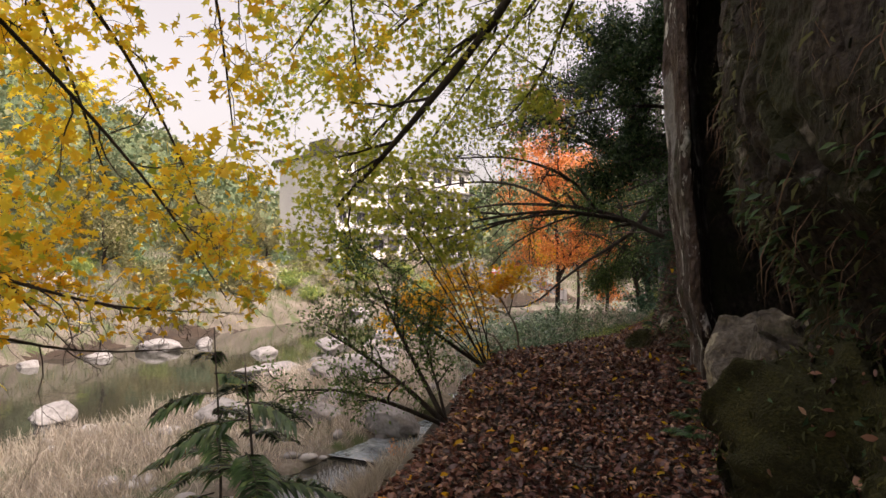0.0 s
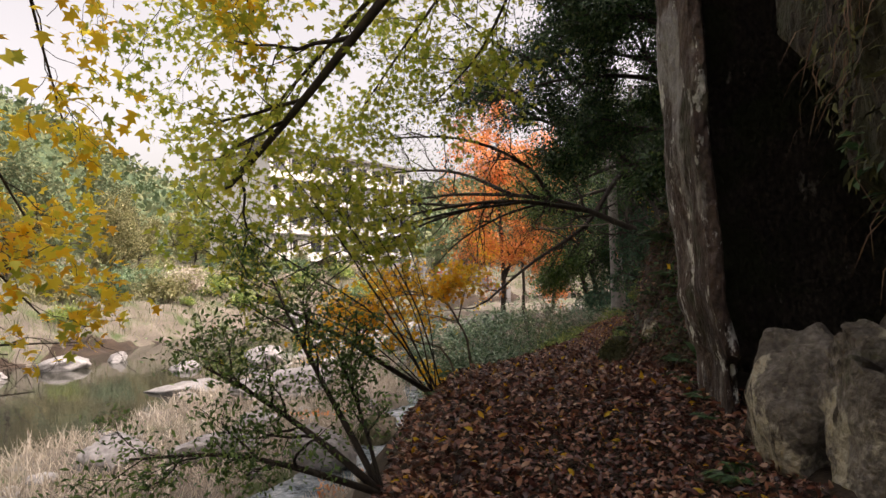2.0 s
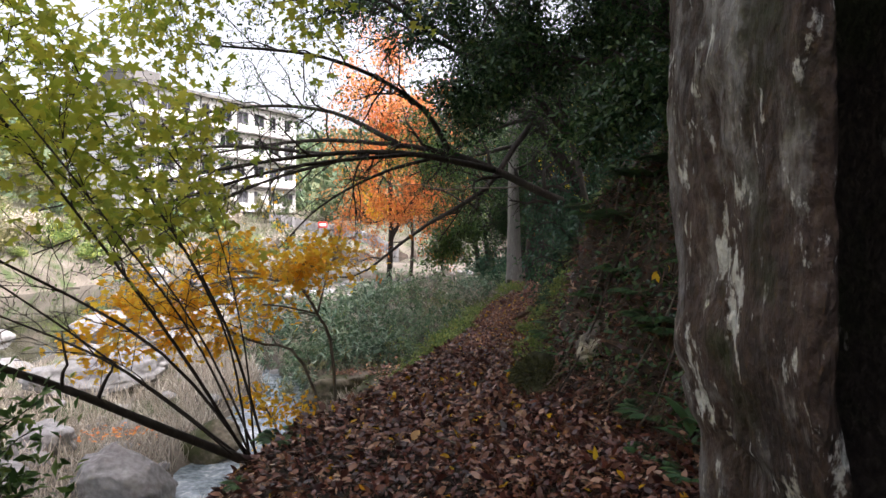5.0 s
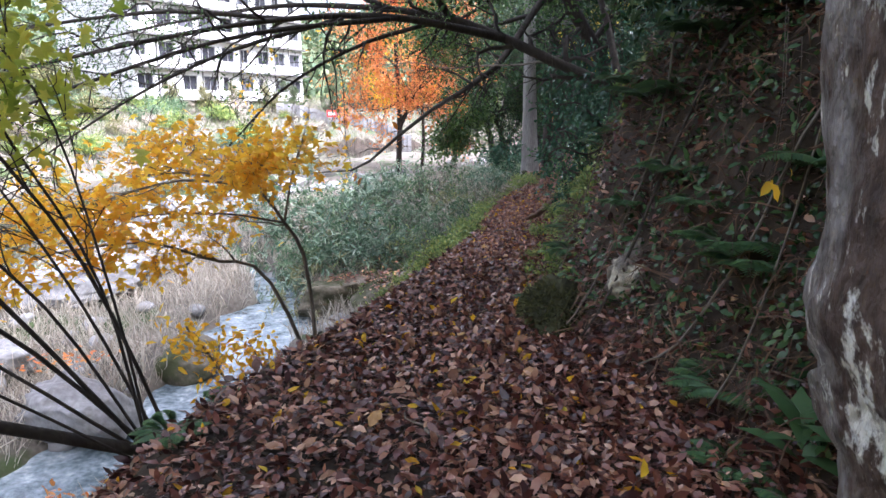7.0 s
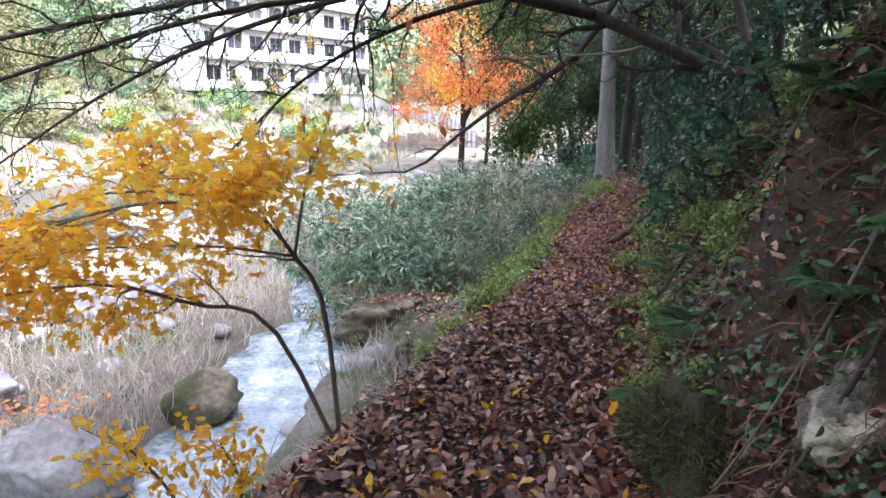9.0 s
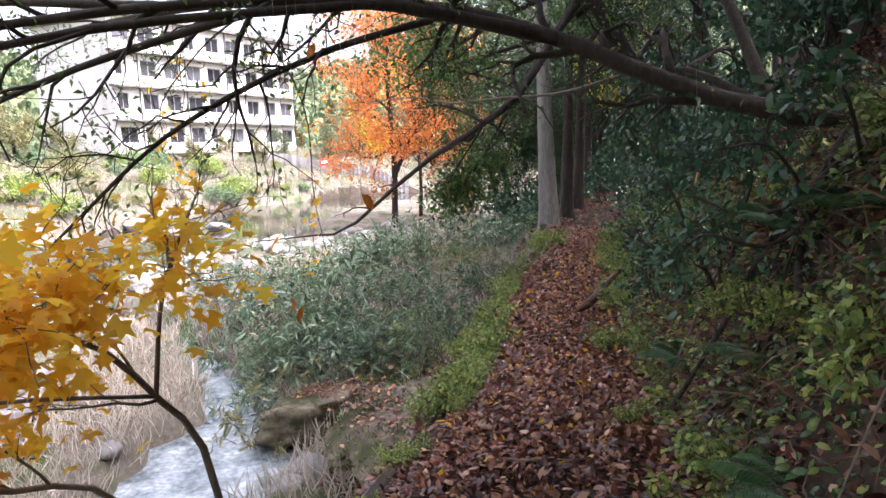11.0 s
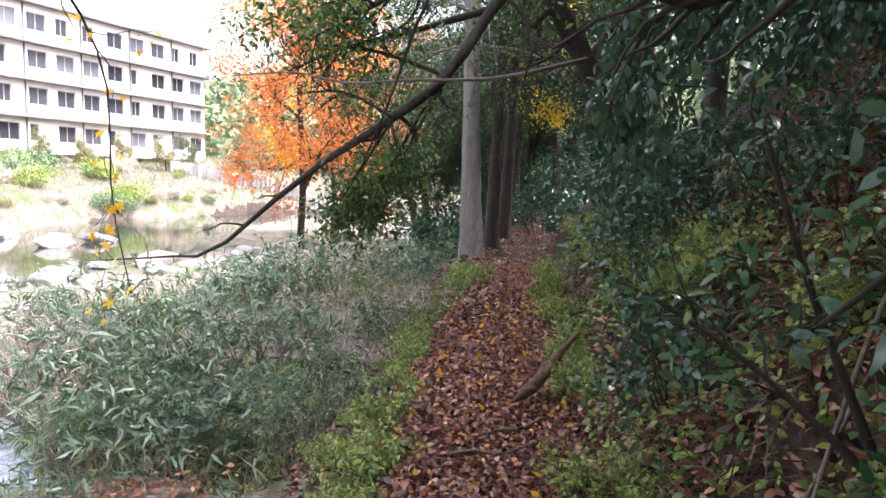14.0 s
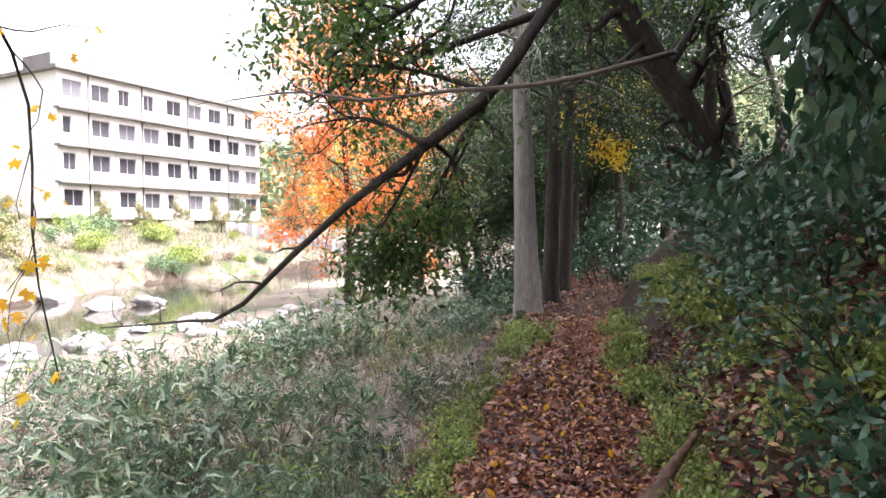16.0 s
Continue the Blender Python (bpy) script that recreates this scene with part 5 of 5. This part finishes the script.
slab_leaves(2.35, 18.1, .7, .3, -1.9 + .42 * (1 - .2 - .2) + .42 * .62, 160, M_DRY, "dry fallen leaves lying on the mossy slab")
slab_leaves(2.9, 16.3, .45, .9, -1.55 + .4 * .6 + .4 * .7, 260, M_DRY, "dry fallen leaves lying on the sloping slab")
slab_leaves(-1.25, 14.1, .5, .4, -1.72 + .5 * .44 + .5 * .72, 90, M_RED, "orange-red maple leaves lying on a pale boulder")


def single_leaves():
    """The leaves of one stretch of the path, each by itself."""
    shapes = []
    for k in range(6):
        v, f = leaf_arrays(np.zeros((1, 3)), np.array([[1, .1 * k - .2, .05 * k - .1]]), np.array([[.1 * k - .3, .2, 1.0]]), np.array([.066 + .007 * k]), .5 + .03 * k, "curl")
        shapes.append(fast_mesh("fallen_leaf", v, f, M_DEAD_ONE))
    home = bpy.data.objects["ground"]
    for i in range(300):
        y = 8.6 + 5.4 * rng.random()
        x = float(left_edge(y)) + (float(right_edge(y)) - float(left_edge(y))) * rng.random()
        ob = part("fallen_leaf", shapes[i % 6], home)
        ob.matrix_basis = pose(x, y, on_ground(x, y)[2] + .035, 20 * rng.normal(), 20 * rng.normal(), 360 * rng.random())


single_leaves()


def grass(n, spot, length, mat, name, label, width=.05, lean=.45):
    x, y = spot(n)
    z = height(x, y)
    ok = z > WATER_Z + .08
    x, y, z = x[ok], y[ok], z[ok]
    n = len(x)
    ax = unit(np.stack([lean * rng.normal(size=n), lean * rng.normal(size=n), np.ones(n)], -1))
    nn = unit(rng.normal(size=(n, 3)))
    me = leaf_mesh(name, np.stack([x, y, z - .03], -1), ax, nn, length * (.4 + .8 * rng.random(n)), width, "blade", mat)
    return tagged(new(name, me), label, "grass", kind="stuff")


def bar_spots(n):
    y = 5 + 34 * rng.random(n) ** 1.3
    d = 1.6 + 10 * rng.random(n) ** 1.2
    x = left_edge(y) - d
    clump = fbm(x * .8, y * .8, 7) + .5 * rng.normal(size=n)
    return x[clump > -.1], y[clump > -.1]


def far_spots(n):
    x, y = -45 + 75 * rng.random(n), 14 + 78 * rng.random(n)
    d = line_distance(x, y, RIVER)
    ok = (d > 5.75 + .2 * rng.normal(size=n)) & (d < 28)
    return x[ok], y[ok]


grass(110000, bar_spots, .45, M_GRASS, "dry_grass", "pale dry grass on the gravel bars", .035)
grass(150000, far_spots, .6, M_FIELD, "field_weeds", "tall fading weeds on the far bank", .045, .4)

# dead branch lying at the path's edge
lv, lf = tube_arrays(smooth_line([(5.0, 15.8, .0), (5.2, 15.9, .05), (5.42, 16.04, .14), (5.56, 16.12, .23), (5.8, 16.25, .34)], 30), np.interp(np.linspace(0, 1, 30), [0, .15, .5, .6, 1], [.01, .04, .048, .035, .018]), 12, .13)
tagged(new("fallen_branch", fast_mesh("fallen_branch", lv, lf, M_LOG, True)), "broken dead branch lying at the path's edge", "branch")
lv, lf = merged(t3[0])
tagged(new("bare_branch", fast_mesh("bare_branch", lv, lf, M_TWIG, True)), "thin bare pale branch reaching over the bank", "branch")


# ---- apartment building across the river ----
def building():
    a, b = np.array((-11.8, 71.6)), np.array((3.6, 88.0))
    u = (b - a) / np.linalg.norm(b - a)
    w = float(np.linalg.norm(b - a))
    base = 2.6
    ob = new("apartment_building")
    ob.matrix_basis = Matrix.Translation((a[0], a[1], base)) @ Matrix.Rotation(math.atan2(u[1], u[0]), 4, "Z")
    tagged(ob, "four-storey white apartment block with stained ledges", "building")
    storey, deep = 2.95, 11.0
    bm = bmesh.new()
    cols = 9
    cw = w / cols
    # wall built as piers and spandrels round the openings
    for s in range(4):
        z0 = s * storey
        box(bm, 0, w, .0, .25, z0, z0 + .95)
        box(bm, 0, w, .0, .25, z0 + 2.35, z0 + storey)
        for c in range(cols + 1):
            box(bm, max(0, c * cw - .42), min(w, c * cw + .42), .002, .248, z0 + .95, z0 + 2.35)
    box(bm, 0, .25, .25, deep, 0, 4 * storey)
    box(bm, w - .25, w, .25, deep, 0, 4 * storey)
    box(bm, 0, w, deep, deep + .25, 0, 4 * storey)
    box(bm, .25, w - .25, 1.6, 1.8, 0, 4 * storey)
    part("wall", bm_mesh("wall", bm, M_PLASTER), ob)
    bm = bmesh.new()
    box(bm, -.5, w + .5, -.7, deep + .5, 4 * storey, 4 * storey + .3)
    box(bm, 2, 6, 4, 8, 4 * storey + .3, 4 * storey + 2.4)
    part("roof", bm_mesh("roof", bm, M_LEDGE), ob)
    for s in range(1, 4):
        bm = bmesh.new()
        box(bm, -.3, w + .3, -.75, 0, s * storey - .16, s * storey + .02)
        part("ledge", bm_mesh("ledge", bm, M_LEDGE), ob, "stained concrete ledge")
    for s in range(4):
        for c in range(cols):
            x0, x1 = c * cw + .42, (c + 1) * cw - .42
            z0, z1 = s * storey + .95, s * storey + 2.35
            kind = (c * 5 + s * 3 + c * c) % 5
            if kind in (1, 3):
                x1 = x0 + (.75 if kind == 1 else 1.1)
                bm = bmesh.new()
                box(bm, x1, (c + 1) * cw - .42, .03, .22, z0, z1)
                part("infill", bm_mesh("infill", bm, M_PLASTER), ob)
            win = new("window")
            win.parent = ob
            bm = bmesh.new()
            t = .07
            box(bm, x0, x1, .1, .18, z0, z0 + t), box(bm, x0, x1, .1, .18, z1 - t, z1)
            k = 2 if x1 - x0 < 1 else 3
            for q in range(k):
                xx = x0 + (x1 - x0 - t) * q / (k - 1)
                box(bm, xx, xx + t, .1, .18, z0 + t, z1 - t)
            part("window_frame", bm_mesh("window_frame", bm, M_FRAME), win)
            bm = bmesh.new()
            box(bm, x0 + .02, x1 - .02, .13, .15, z0 + .02, z1 - .02)
            part("pane", bm_mesh("pane", bm, M_PANE), win)

    for k, xx in enumerate((2.6, 7.7, 12.8, 17.9)):
        bm = bmesh.new()
        bmesh.ops.create_cone(bm, segments=8, radius1=.07, radius2=.07, depth=4 * storey, cap_ends=True, matrix=Matrix.Translation((xx, -.1, 2 * storey)))
        part("drainpipe", bm_mesh("drainpipe", bm, M_LEDGE), ob, "grey drainpipe")


building()


def red_sign(x, y):
    z = on_ground(x, y)[2]
    ob = thing("sign", (x, y, z), "red sign board with a white panel on two posts", "sign")
    bm = bmesh.new()
    box(bm, -.5, .5, -.05, .05, .9, 1.6, .02)
    part("board", bm_mesh("board", bm, M_SIGN), ob)
    bm = bmesh.new()
    box(bm, -.36, .36, -.08, -.052, 1.1, 1.4)
    part("panel", bm_mesh("panel", bm, M_PLASTER), ob, "white panel")
    for s in (-.35, .35):
        bm = bmesh.new()
        box(bm, s - .04, s + .04, .052, .14, -.2, 1.5)
        part("post", bm_mesh("post", bm, M_FRAME), ob)


red_sign(6.0, 75.0)
bm = bmesh.new()
for k in range(34):
    x = .5 + k * .4
    y = 78.0 - k * .12
    z = on_ground(x, y)[2]
    box(bm, x, x + .396, y, y + .4, z - .3, z + 1.15 + .05 * math.sin(k * 2.1))
tagged(new("garden_wall", bm_mesh("garden_wall", bm, M_COBBLE)), "low dark stone wall beside the apartment block", "wall", kind="structure")


# ---- far hills ----
def hills():
    n, m = 150, 14
    a = np.linspace(-2.6, 1.9, n)
    d = np.linspace(0, 1, m)
    aa, dd = np.meshgrid(a, d, indexing="ij")
    r = 135 + 190 * dd
    x, y = r * np.sin(aa), r * np.cos(aa)
    top = 22 + 8 * np.sin(aa * 2.3 + 1) + 6 * np.sin(aa * 5.1) + 55 * step(-.15, -.6, aa) + 34 * step(.1, .6, aa)
    z = 2 + top * step(0, .9, dd) + 2.0 * fbm(x * .12, y * .12) * step(0, .2, dd)
    v = np.stack([x, y, z], -1).reshape(-1, 3)
    i, j = np.meshgrid(np.arange(n - 1), np.arange(m - 1), indexing="ij")
    p, q, s, t = i * m + j, (i + 1) * m + j, (i + 1) * m + j + 1, i * m + j + 1
    f = np.concatenate([np.stack([p, s, q], -1).reshape(-1, 3), np.stack([p, t, s], -1).reshape(-1, 3)])
    tagged(new("backdrop", fast_mesh("backdrop", v, f, M_HILL, True)), "wooded hills beyond the river in autumn colours", "hills", kind="structure")

    n = 70000
    a, d = -2.5 + 4.3 * rng.random(n), rng.random(n)
    r = 135 + 190 * d
    x, y = r * np.sin(a), r * np.cos(a)
    top = 22 + 8 * np.sin(a * 2.3 + 1) + 6 * np.sin(a * 5.1) + 55 * step(-.15, -.6, a) + 34 * step(.1, .6, a)
    z = 2 + top * step(0, .9, d) + 5 * rng.random(n) ** 1.5 + 3.5 * np.abs(fbm(x * .25, y * .25, 3))
    p = np.stack([x, y, z], -1)
    me = leaf_mesh("far_woods", p, unit(rng.normal(size=(n, 3))), unit(rng.normal(size=(n, 3)) + np.array([0, 0, .6])), 1.6 + 1.6 * rng.random(n), .6, "small", M_FAR_TREE)
    tagged(new("far_woods", me), "hazy autumn woods covering the far hills", "trees", kind="stuff")


hills()

# trees and bushes along the far bank
bank_tree = [round_tree("bank_tree", (0, 0, 0), 5.5, 2.6, mt, lb, .22, 6, kids=(11, 5, 4), low=.1, group="trees on the far bank") for mt, lb in
             [(M_FAR_TREE, "grey-green tree on the far bank"), (M_SASA_DRY, "olive bush on the far bank")]]
spots = [(-24, 30, 1.1, 0, 0), (-27, 36, 1.3, 50, 0), (-22, 42, .9, 20, 1), (-19, 50, .8, 80, 1), (-30, 26, 1.2, 10, 0), (-34, 34, 1.5, 30, 1), (-26, 52, 1.2, 60, 0), (-21, 60, .9, 0, 1), (-15, 68, .5, 0, 1), (-6, 74, .4, 40, 1),
         (0, 79, .45, 0, 1), (7, 84, .6, 0, 0), (12, 88, 1.1, 0, 0), (18, 90, 1.4, 30, 0), (-31, 44, 1.3, 0, 0), (-18, 66, .8, 0, 1), (-36, 20, 1.4, 0, 0), (-24, 20, .7, 0, 1), (-9, 72.5, .42, 90, 1), (-3.5, 78.5, .4, 30, 1), (2, 82, .45, 120, 0), (24, 84, 1.5, 0, 0), (-32, 58, 1.5, 0, 0), (-28, 70, 1.5, 50, 0)]
seen = set()
for x, y, s, turn, k in spots:
    m = pose(*on_ground(x, y), 0, 0, turn) @ Matrix.Diagonal((s, s, s, 1))
    (copy_thing(bank_tree[k], Matrix.Identity(4)) if k in seen else bank_tree[k]).matrix_basis = m
    seen.add(k)


weeds = [bush("weed_clump", *bush_mesh(16, 1.0, 1.0, .15, .3, 6, "blade", .3, .2), M_TWIG, mt, lb, "bush", "weed clumps on the far bank") for mt, lb in
         [(M_SASA_DRY, "olive clump of tall weeds on the far bank"), (M_HERB, "yellow-green clump of weeds on the far bank"), (M_SASA, "grey-green clump of bamboo grass on the far bank"), (M_GRASS, "pale dry reeds on the far bank")]]
spots = []
while len(spots) < 90:
    x, y = -34 + 50 * rng.random(), 20 + 58 * rng.random()
    d = float(line_distance(np.array([x]), np.array([y]), RIVER)[0])
    if 6.3 < d < 20:
        spots.append((x, y, .5 + 1.1 * rng.random() ** 1.5, rng.random() * 360))
scatter(weeds, spots)


# ---- roots, vines and creepers on the earth bank ----
def vine(y, drop, r, label, out=.06):
    """A root or vine lying down the face of the bank."""
    e = 1.25 + .5 * rng.random()
    pts = []
    for t in np.linspace(0, 1, 12):
        yy = y + drop * t + .22 * math.sin(t * 4 + y * 2) + .07 * math.sin(t * 11 + y)
        xx = float(right_edge(yy)) + e * (1 - t) + .08
        pts.append((xx - .05, yy, on_ground(xx, yy)[2] + out + .05 * math.sin(t * 7 + y * 3)))
    v, f = tube_arrays(smooth_line(pts, 22), np.linspace(r, r * .5, 22), 6, .08)
    tagged(new("vine", fast_mesh("vine", v, f, M_BARK if r > .012 else M_TWIG, True)), label, "vine", "vines and roots on the bank")


for y, drop, r in [(8.3, .5, .012), (8.7, -.4, .01), (9.1, .6, .016), (10.6, -.7, .01), (11.5, 1.1, .026), (12.3, -.9, .016), (12.9, .6, .01), (13.8, -.6, .012), (11.0, -.3, .007)]:
    vine(y, drop, r, "brown woody vine lying down the earth bank" if r > .015 else "thin root hanging on the earth bank")


lv, lf = tube_arrays(smooth_line([(4.9, 12.5, 1.25), (4.6, 12.25, 1.3), (4.35, 11.95, 1.25), (4.2, 11.75, 1.08), (4.42, 11.5, .95), (4.35, 11.2, .75), (4.5, 10.9, .7)], 40), np.linspace(.014, .026, 40), 8, .08)
tagged(new("vine", fast_mesh("vine", lv, lf, M_BARK, True)), "thick brown woody vine twisting down the bank", "vine", "vines and roots on the bank")
lv, lf = tube_arrays(smooth_line([(5.1, 12.4, 1.4), (4.8, 12.15, 1.45), (4.65, 11.9, 1.42), (4.5, 11.6, 1.25), (4.75, 11.2, 1.2)], 30), np.linspace(.014, .02, 30), 7, .08)
tagged(new("vine", fast_mesh("vine", lv, lf, M_LOG, True)), "brown woody vine hanging over the bank", "vine", "vines and roots on the bank")


def dead_twig(x, y, turn, length, r):
    """A bent twig lying among the fallen leaves."""
    pts = []
    for t in np.linspace(-.5, .5, 9):
        px = x + math.cos(turn) * length * t + .03 * math.sin(t * 11 + x)
        py = y + math.sin(turn) * length * t + .03 * math.cos(t * 9 + y)
        pts.append((px, py, on_ground(px, py)[2] + .05 + r))
    v, f = tube_arrays(pts, np.linspace(r, r * .4, 9), 6, .1)
    tagged(new("twig", fast_mesh("twig", v, f, M_TWIG, True)), "bare twig lying among the fallen leaves", "twig", "twigs on the path")


for x, y, turn, ln, r in [(3.7, 13.1, .2, .5, .012), (3.3, 12.5, -.3, .4, .009), (1.9, 8.9, 1.9, .35, .008), (2.4, 9.6, .5, .3, .007), (1.3, 6.2, .3, .45, .008), (.9, 4.6, 2.4, .4, .008), (4.6, 15.2, -.1, .55, .012), (4.9, 15.5, .1, .5, .01), (4.3, 14.4, .9, .3, .008), (2.8, 10.9, 1.2, .4, .008),
                         (5.2, 17.6, .4, .4, .009), (3.6, 12.0, 2.2, .45, .01), (4.2, 12.9, 1.1, .6, .012), (2.1, 7.4, -.4, .35, .007)]:
    dead_twig(x, y, turn, ln, r)


def creeper(n, y0, y1, e0, e1, mat, size, ratio, name, label, kind="oval"):
    y = y0 + (y1 - y0) * rng.random(n)
    e = e0 + (e1 - e0) * rng.random(n)
    x = right_edge(y) + e
    ok = fbm(x * 2.2, y * 2.2, 6) + .35 * rng.normal(size=n) > .0
    x, y = x[ok], y[ok]
    n = len(x)
    p = np.stack([x, y, height(x, y) + .02 + .1 * rng.random(n)], -1)
    ax = unit(rng.normal(size=(n, 3)) * .6 + np.array([-.5, 0, -.3]))
    me = leaf_mesh(name, p, ax, unit(rng.normal(size=(n, 3)) * .5 + np.array([-.6, -.2, .8])), size * (.5 + .8 * rng.random(n)), ratio, kind, mat)
    tagged(new(name, me), label, "plants", kind="stuff")


creeper(16000, 7.9, 12.3, .2, 3.0, M_DARK, .05, .55, "creeper", "small dark creeper leaves on the earth bank")
creeper(5000, 12.3, 24, .6, 3.2, M_DARK, .055, .55, "creeper", "small dark creeper leaves on the earth bank")
creeper(3500, 12.3, 24, .1, .8, M_HERB, .05, .55, "ground_plants", "yellow-green creeping plants beside the path")
creeper(9000, 8.2, 20, .2, 2.6, M_FERN, .07, .4, "ground_plants", "low green plants on the slope")
creeper(9000, 7.9, 15, .1, 2.4, M_LOG, .22, .035, "dry_stalks", "dry hanging stalks and roots on the earth bank", "blade")
creeper(9000, 10.5, 18, .1, 1.6, M_HERB, .06, .5, "ground_plants", "yellow-green leaves beside the path")

def cliff_growth(n, y0, y1, z0, z1, mat, size, ratio, kind, name, label, hang):
    """Tufts rooted on the face of the cliff."""
    y, z = y0 + (y1 - y0) * rng.random(n), z0 + (z1 - z0) * rng.random(n) ** 1.4
    ok = fbm(y * 2.3, z * 2.3, 14) + .3 * rng.normal(size=n) > .25
    y, z = y[ok], z[ok]
    n = len(y)
    p = np.stack([cliff_face(y, z) - .01, y, z], -1)
    ax = unit(np.stack([-.6 + .3 * rng.normal(size=n), .5 * rng.normal(size=n), -hang + .3 * rng.normal(size=n)], -1))
    me = leaf_mesh(name, p, ax, unit(rng.normal(size=(n, 3)) * .4 + np.array([-.6, 0, .8])), size * (.4 + rng.random(n)), ratio, kind, mat)
    tagged(new(name, me), label, "plants", kind="stuff")


cliff_growth(5200, 1.6, 4.9, .1, 3.4, M_MOSS_BLADE, .07, .25, "blade", "moss_tufts", "dark moss hanging on the cliff", .6)
cliff_growth(2600, 1.6, 5.0, .1, 2.0, M_FERN, .09, .35, "small", "cliff_plants", "small ferns growing on the cliff", .2)
cliff_growth(900, 1.6, 4.9, .3, 3.0, M_LOG, .28, .02, "blade", "dry_roots", "dry roots hanging from the cliff", 1.0)


def mound_growth(ob, n, mat, size, ratio, kind, name, label, droop):
    """Tufts, roots and leaves all over a rounded mound."""
    v, q = np.empty(len(ob.data.vertices) * 3), np.empty(len(ob.data.vertices) * 3)
    ob.data.vertices.foreach_get("co", v)
    ob.data.vertices.foreach_get("normal", q)
    pick = rng.integers(0, len(v) // 3, n)
    turn = np.array(ob.matrix_basis.to_3x3())
    p = v.reshape(-1, 3)[pick] @ turn.T + np.array(ob.matrix_basis.translation) + rng.normal(size=(n, 3)) * .02
    q = q.reshape(-1, 3)[pick] @ turn.T
    ok = fbm(p[:, 0] * 3, p[:, 1] * 3, p[:, 2] * 3 + size * 40) + .4 * rng.normal(size=n) > .0
    p, q = p[ok], q[ok]
    n = len(p)
    ax = unit(q * .5 + rng.normal(size=(n, 3)) * .5 + np.array([0, 0, -droop]))
    me = leaf_mesh(name, p, ax, unit(q + rng.normal(size=(n, 3)) * .4), size * (.4 + rng.random(n)), ratio, kind, mat)
    tagged(new(name, me), label, "plants", kind="stuff")


mound_growth(mound, 12000, M_MOSS_BLADE, .05, .2, "blade", "moss_tufts", "dark moss on the earth mound", .3)
mound_growth(mound, 900, M_DEAD, .06, .5, "curl", "leaf_litter", "brown fallen leaves caught on the earth mound", .2)
mound_growth(mound, 1500, M_BARK, .2, .02, "blade", "dry_roots", "dark roots hanging over the earth mound", 1.0)
mound_growth(mound, 700, M_FERN, .05, .4, "small", "cliff_plants", "small green plants on the earth mound", .1)

for slab in (slab_a, slab_b):
    mound_growth(slab, 5000, M_MOSS_BLADE, .045, .2, "blade", "moss_tufts", "green-brown moss growing on the stone slab", -.3)
    mound_growth(slab, 500, M_HERB, .05, .5, "oval", "ground_plants", "small yellow-green plants on the stone slab", -.2)

# broad-leaved plant under the pillar
plant = thing("broad_leaf_plant", (3.08, 7.95, on_ground(3.08, 7.95)[2]), "dark green plant with broad drooping leaves", "plant")
for i in range(11):
    a = i * 2.4
    axis = np.array([[math.cos(a) * .7, math.sin(a) * .7, .55 - .5 * (i % 3) * .5]])
    part("leaf", leaf_mesh("leaf", np.array([[0, 0, .05 + .02 * i]]), axis, np.array([[0, 0, 1.0]]), np.array([.21 + .02 * (i % 4)]), .36, "oval", M_FERN), plant)

n = 2600
a, u = rng.random(n) * 6.28, rng.random(n)
q = np.stack([np.cos(a) * np.sqrt(1 - u * u) * .25, np.sin(a) * np.sqrt(1 - u * u) * .38, u * .25], -1)
tuft = leaf_mesh("moss_tufts", q + np.array([3.2, 10.35, .24]), unit(q + rng.normal(size=(n, 3)) * .15 + np.array([0, 0, -.1])), unit(rng.normal(size=(n, 3))), .05 * (.5 + rng.random(n)), .16, "blade", M_MOSS_BLADE)
tagged(new("moss_tufts", tuft), "shaggy moss and grass on the hump beside the path", "moss", kind="stuff")

# dry leaves hanging on threads over the path
def hanging_leaf(x, y, z, size, turn, up, mat=M_ORANGE_LEAF, label="dry orange-brown leaf hanging on a thread"):
    ob = thing("hanging_leaf", (x, y, z), label, "leaf", "dry leaves hanging on threads")
    c, s = math.cos(turn), math.sin(turn)
    part("blade", leaf_mesh("blade", np.array([[0, 0, 0.]]), np.array([[c * .5, s * .5, -.85]]), np.array([[s, -c, .2]]), np.array([size]), .5, "curl", mat), ob)
    v, f = tube_arrays([(0, 0, 0), (.01, 0, up * .5), (.0, .01, up)], [.0012] * 3, 3)
    part("thread", fast_mesh("thread", v, f, M_TWIG), ob)


for spot in [(2.34, 12.4, 1.6, .1, .5, 1.0), (2.0, 12.62, 1.1, .12, 2.0, 1.5), (2.06, 12.55, 1.06, .09, 4.0, 1.5), (3.73, 11.9, 1.7, .13, 1.2, .5), (2.2, 12.9, 2.35, .09, 3.0, .3), (2.1, 12.6, 1.9, .1, 5.0, .7)]:
    hanging_leaf(*spot)
for spot in [(2.74, 7.84, 1.5, .07, .4, .5), (2.8, 7.9, 1.5, .065, 2.2, .5), (2.9, 7.95, 1.53, .05, 1.0, .4)]:
    hanging_leaf(*spot, M_GOLD, "pale yellow leaf caught beside the rock pillar")

# darker leaves mixed into the drier ones where the path leaves the rock
litter(9000, 13.0, 15.2, (.2, .2), M_DEAD, .05, "leaf_litter", "brown fallen leaves among drier ones on the path")
litter(5000, 15.0, 18.0, (.1, .2), M_DEAD, .045, "leaf_litter", "brown fallen leaves among drier ones on the path")
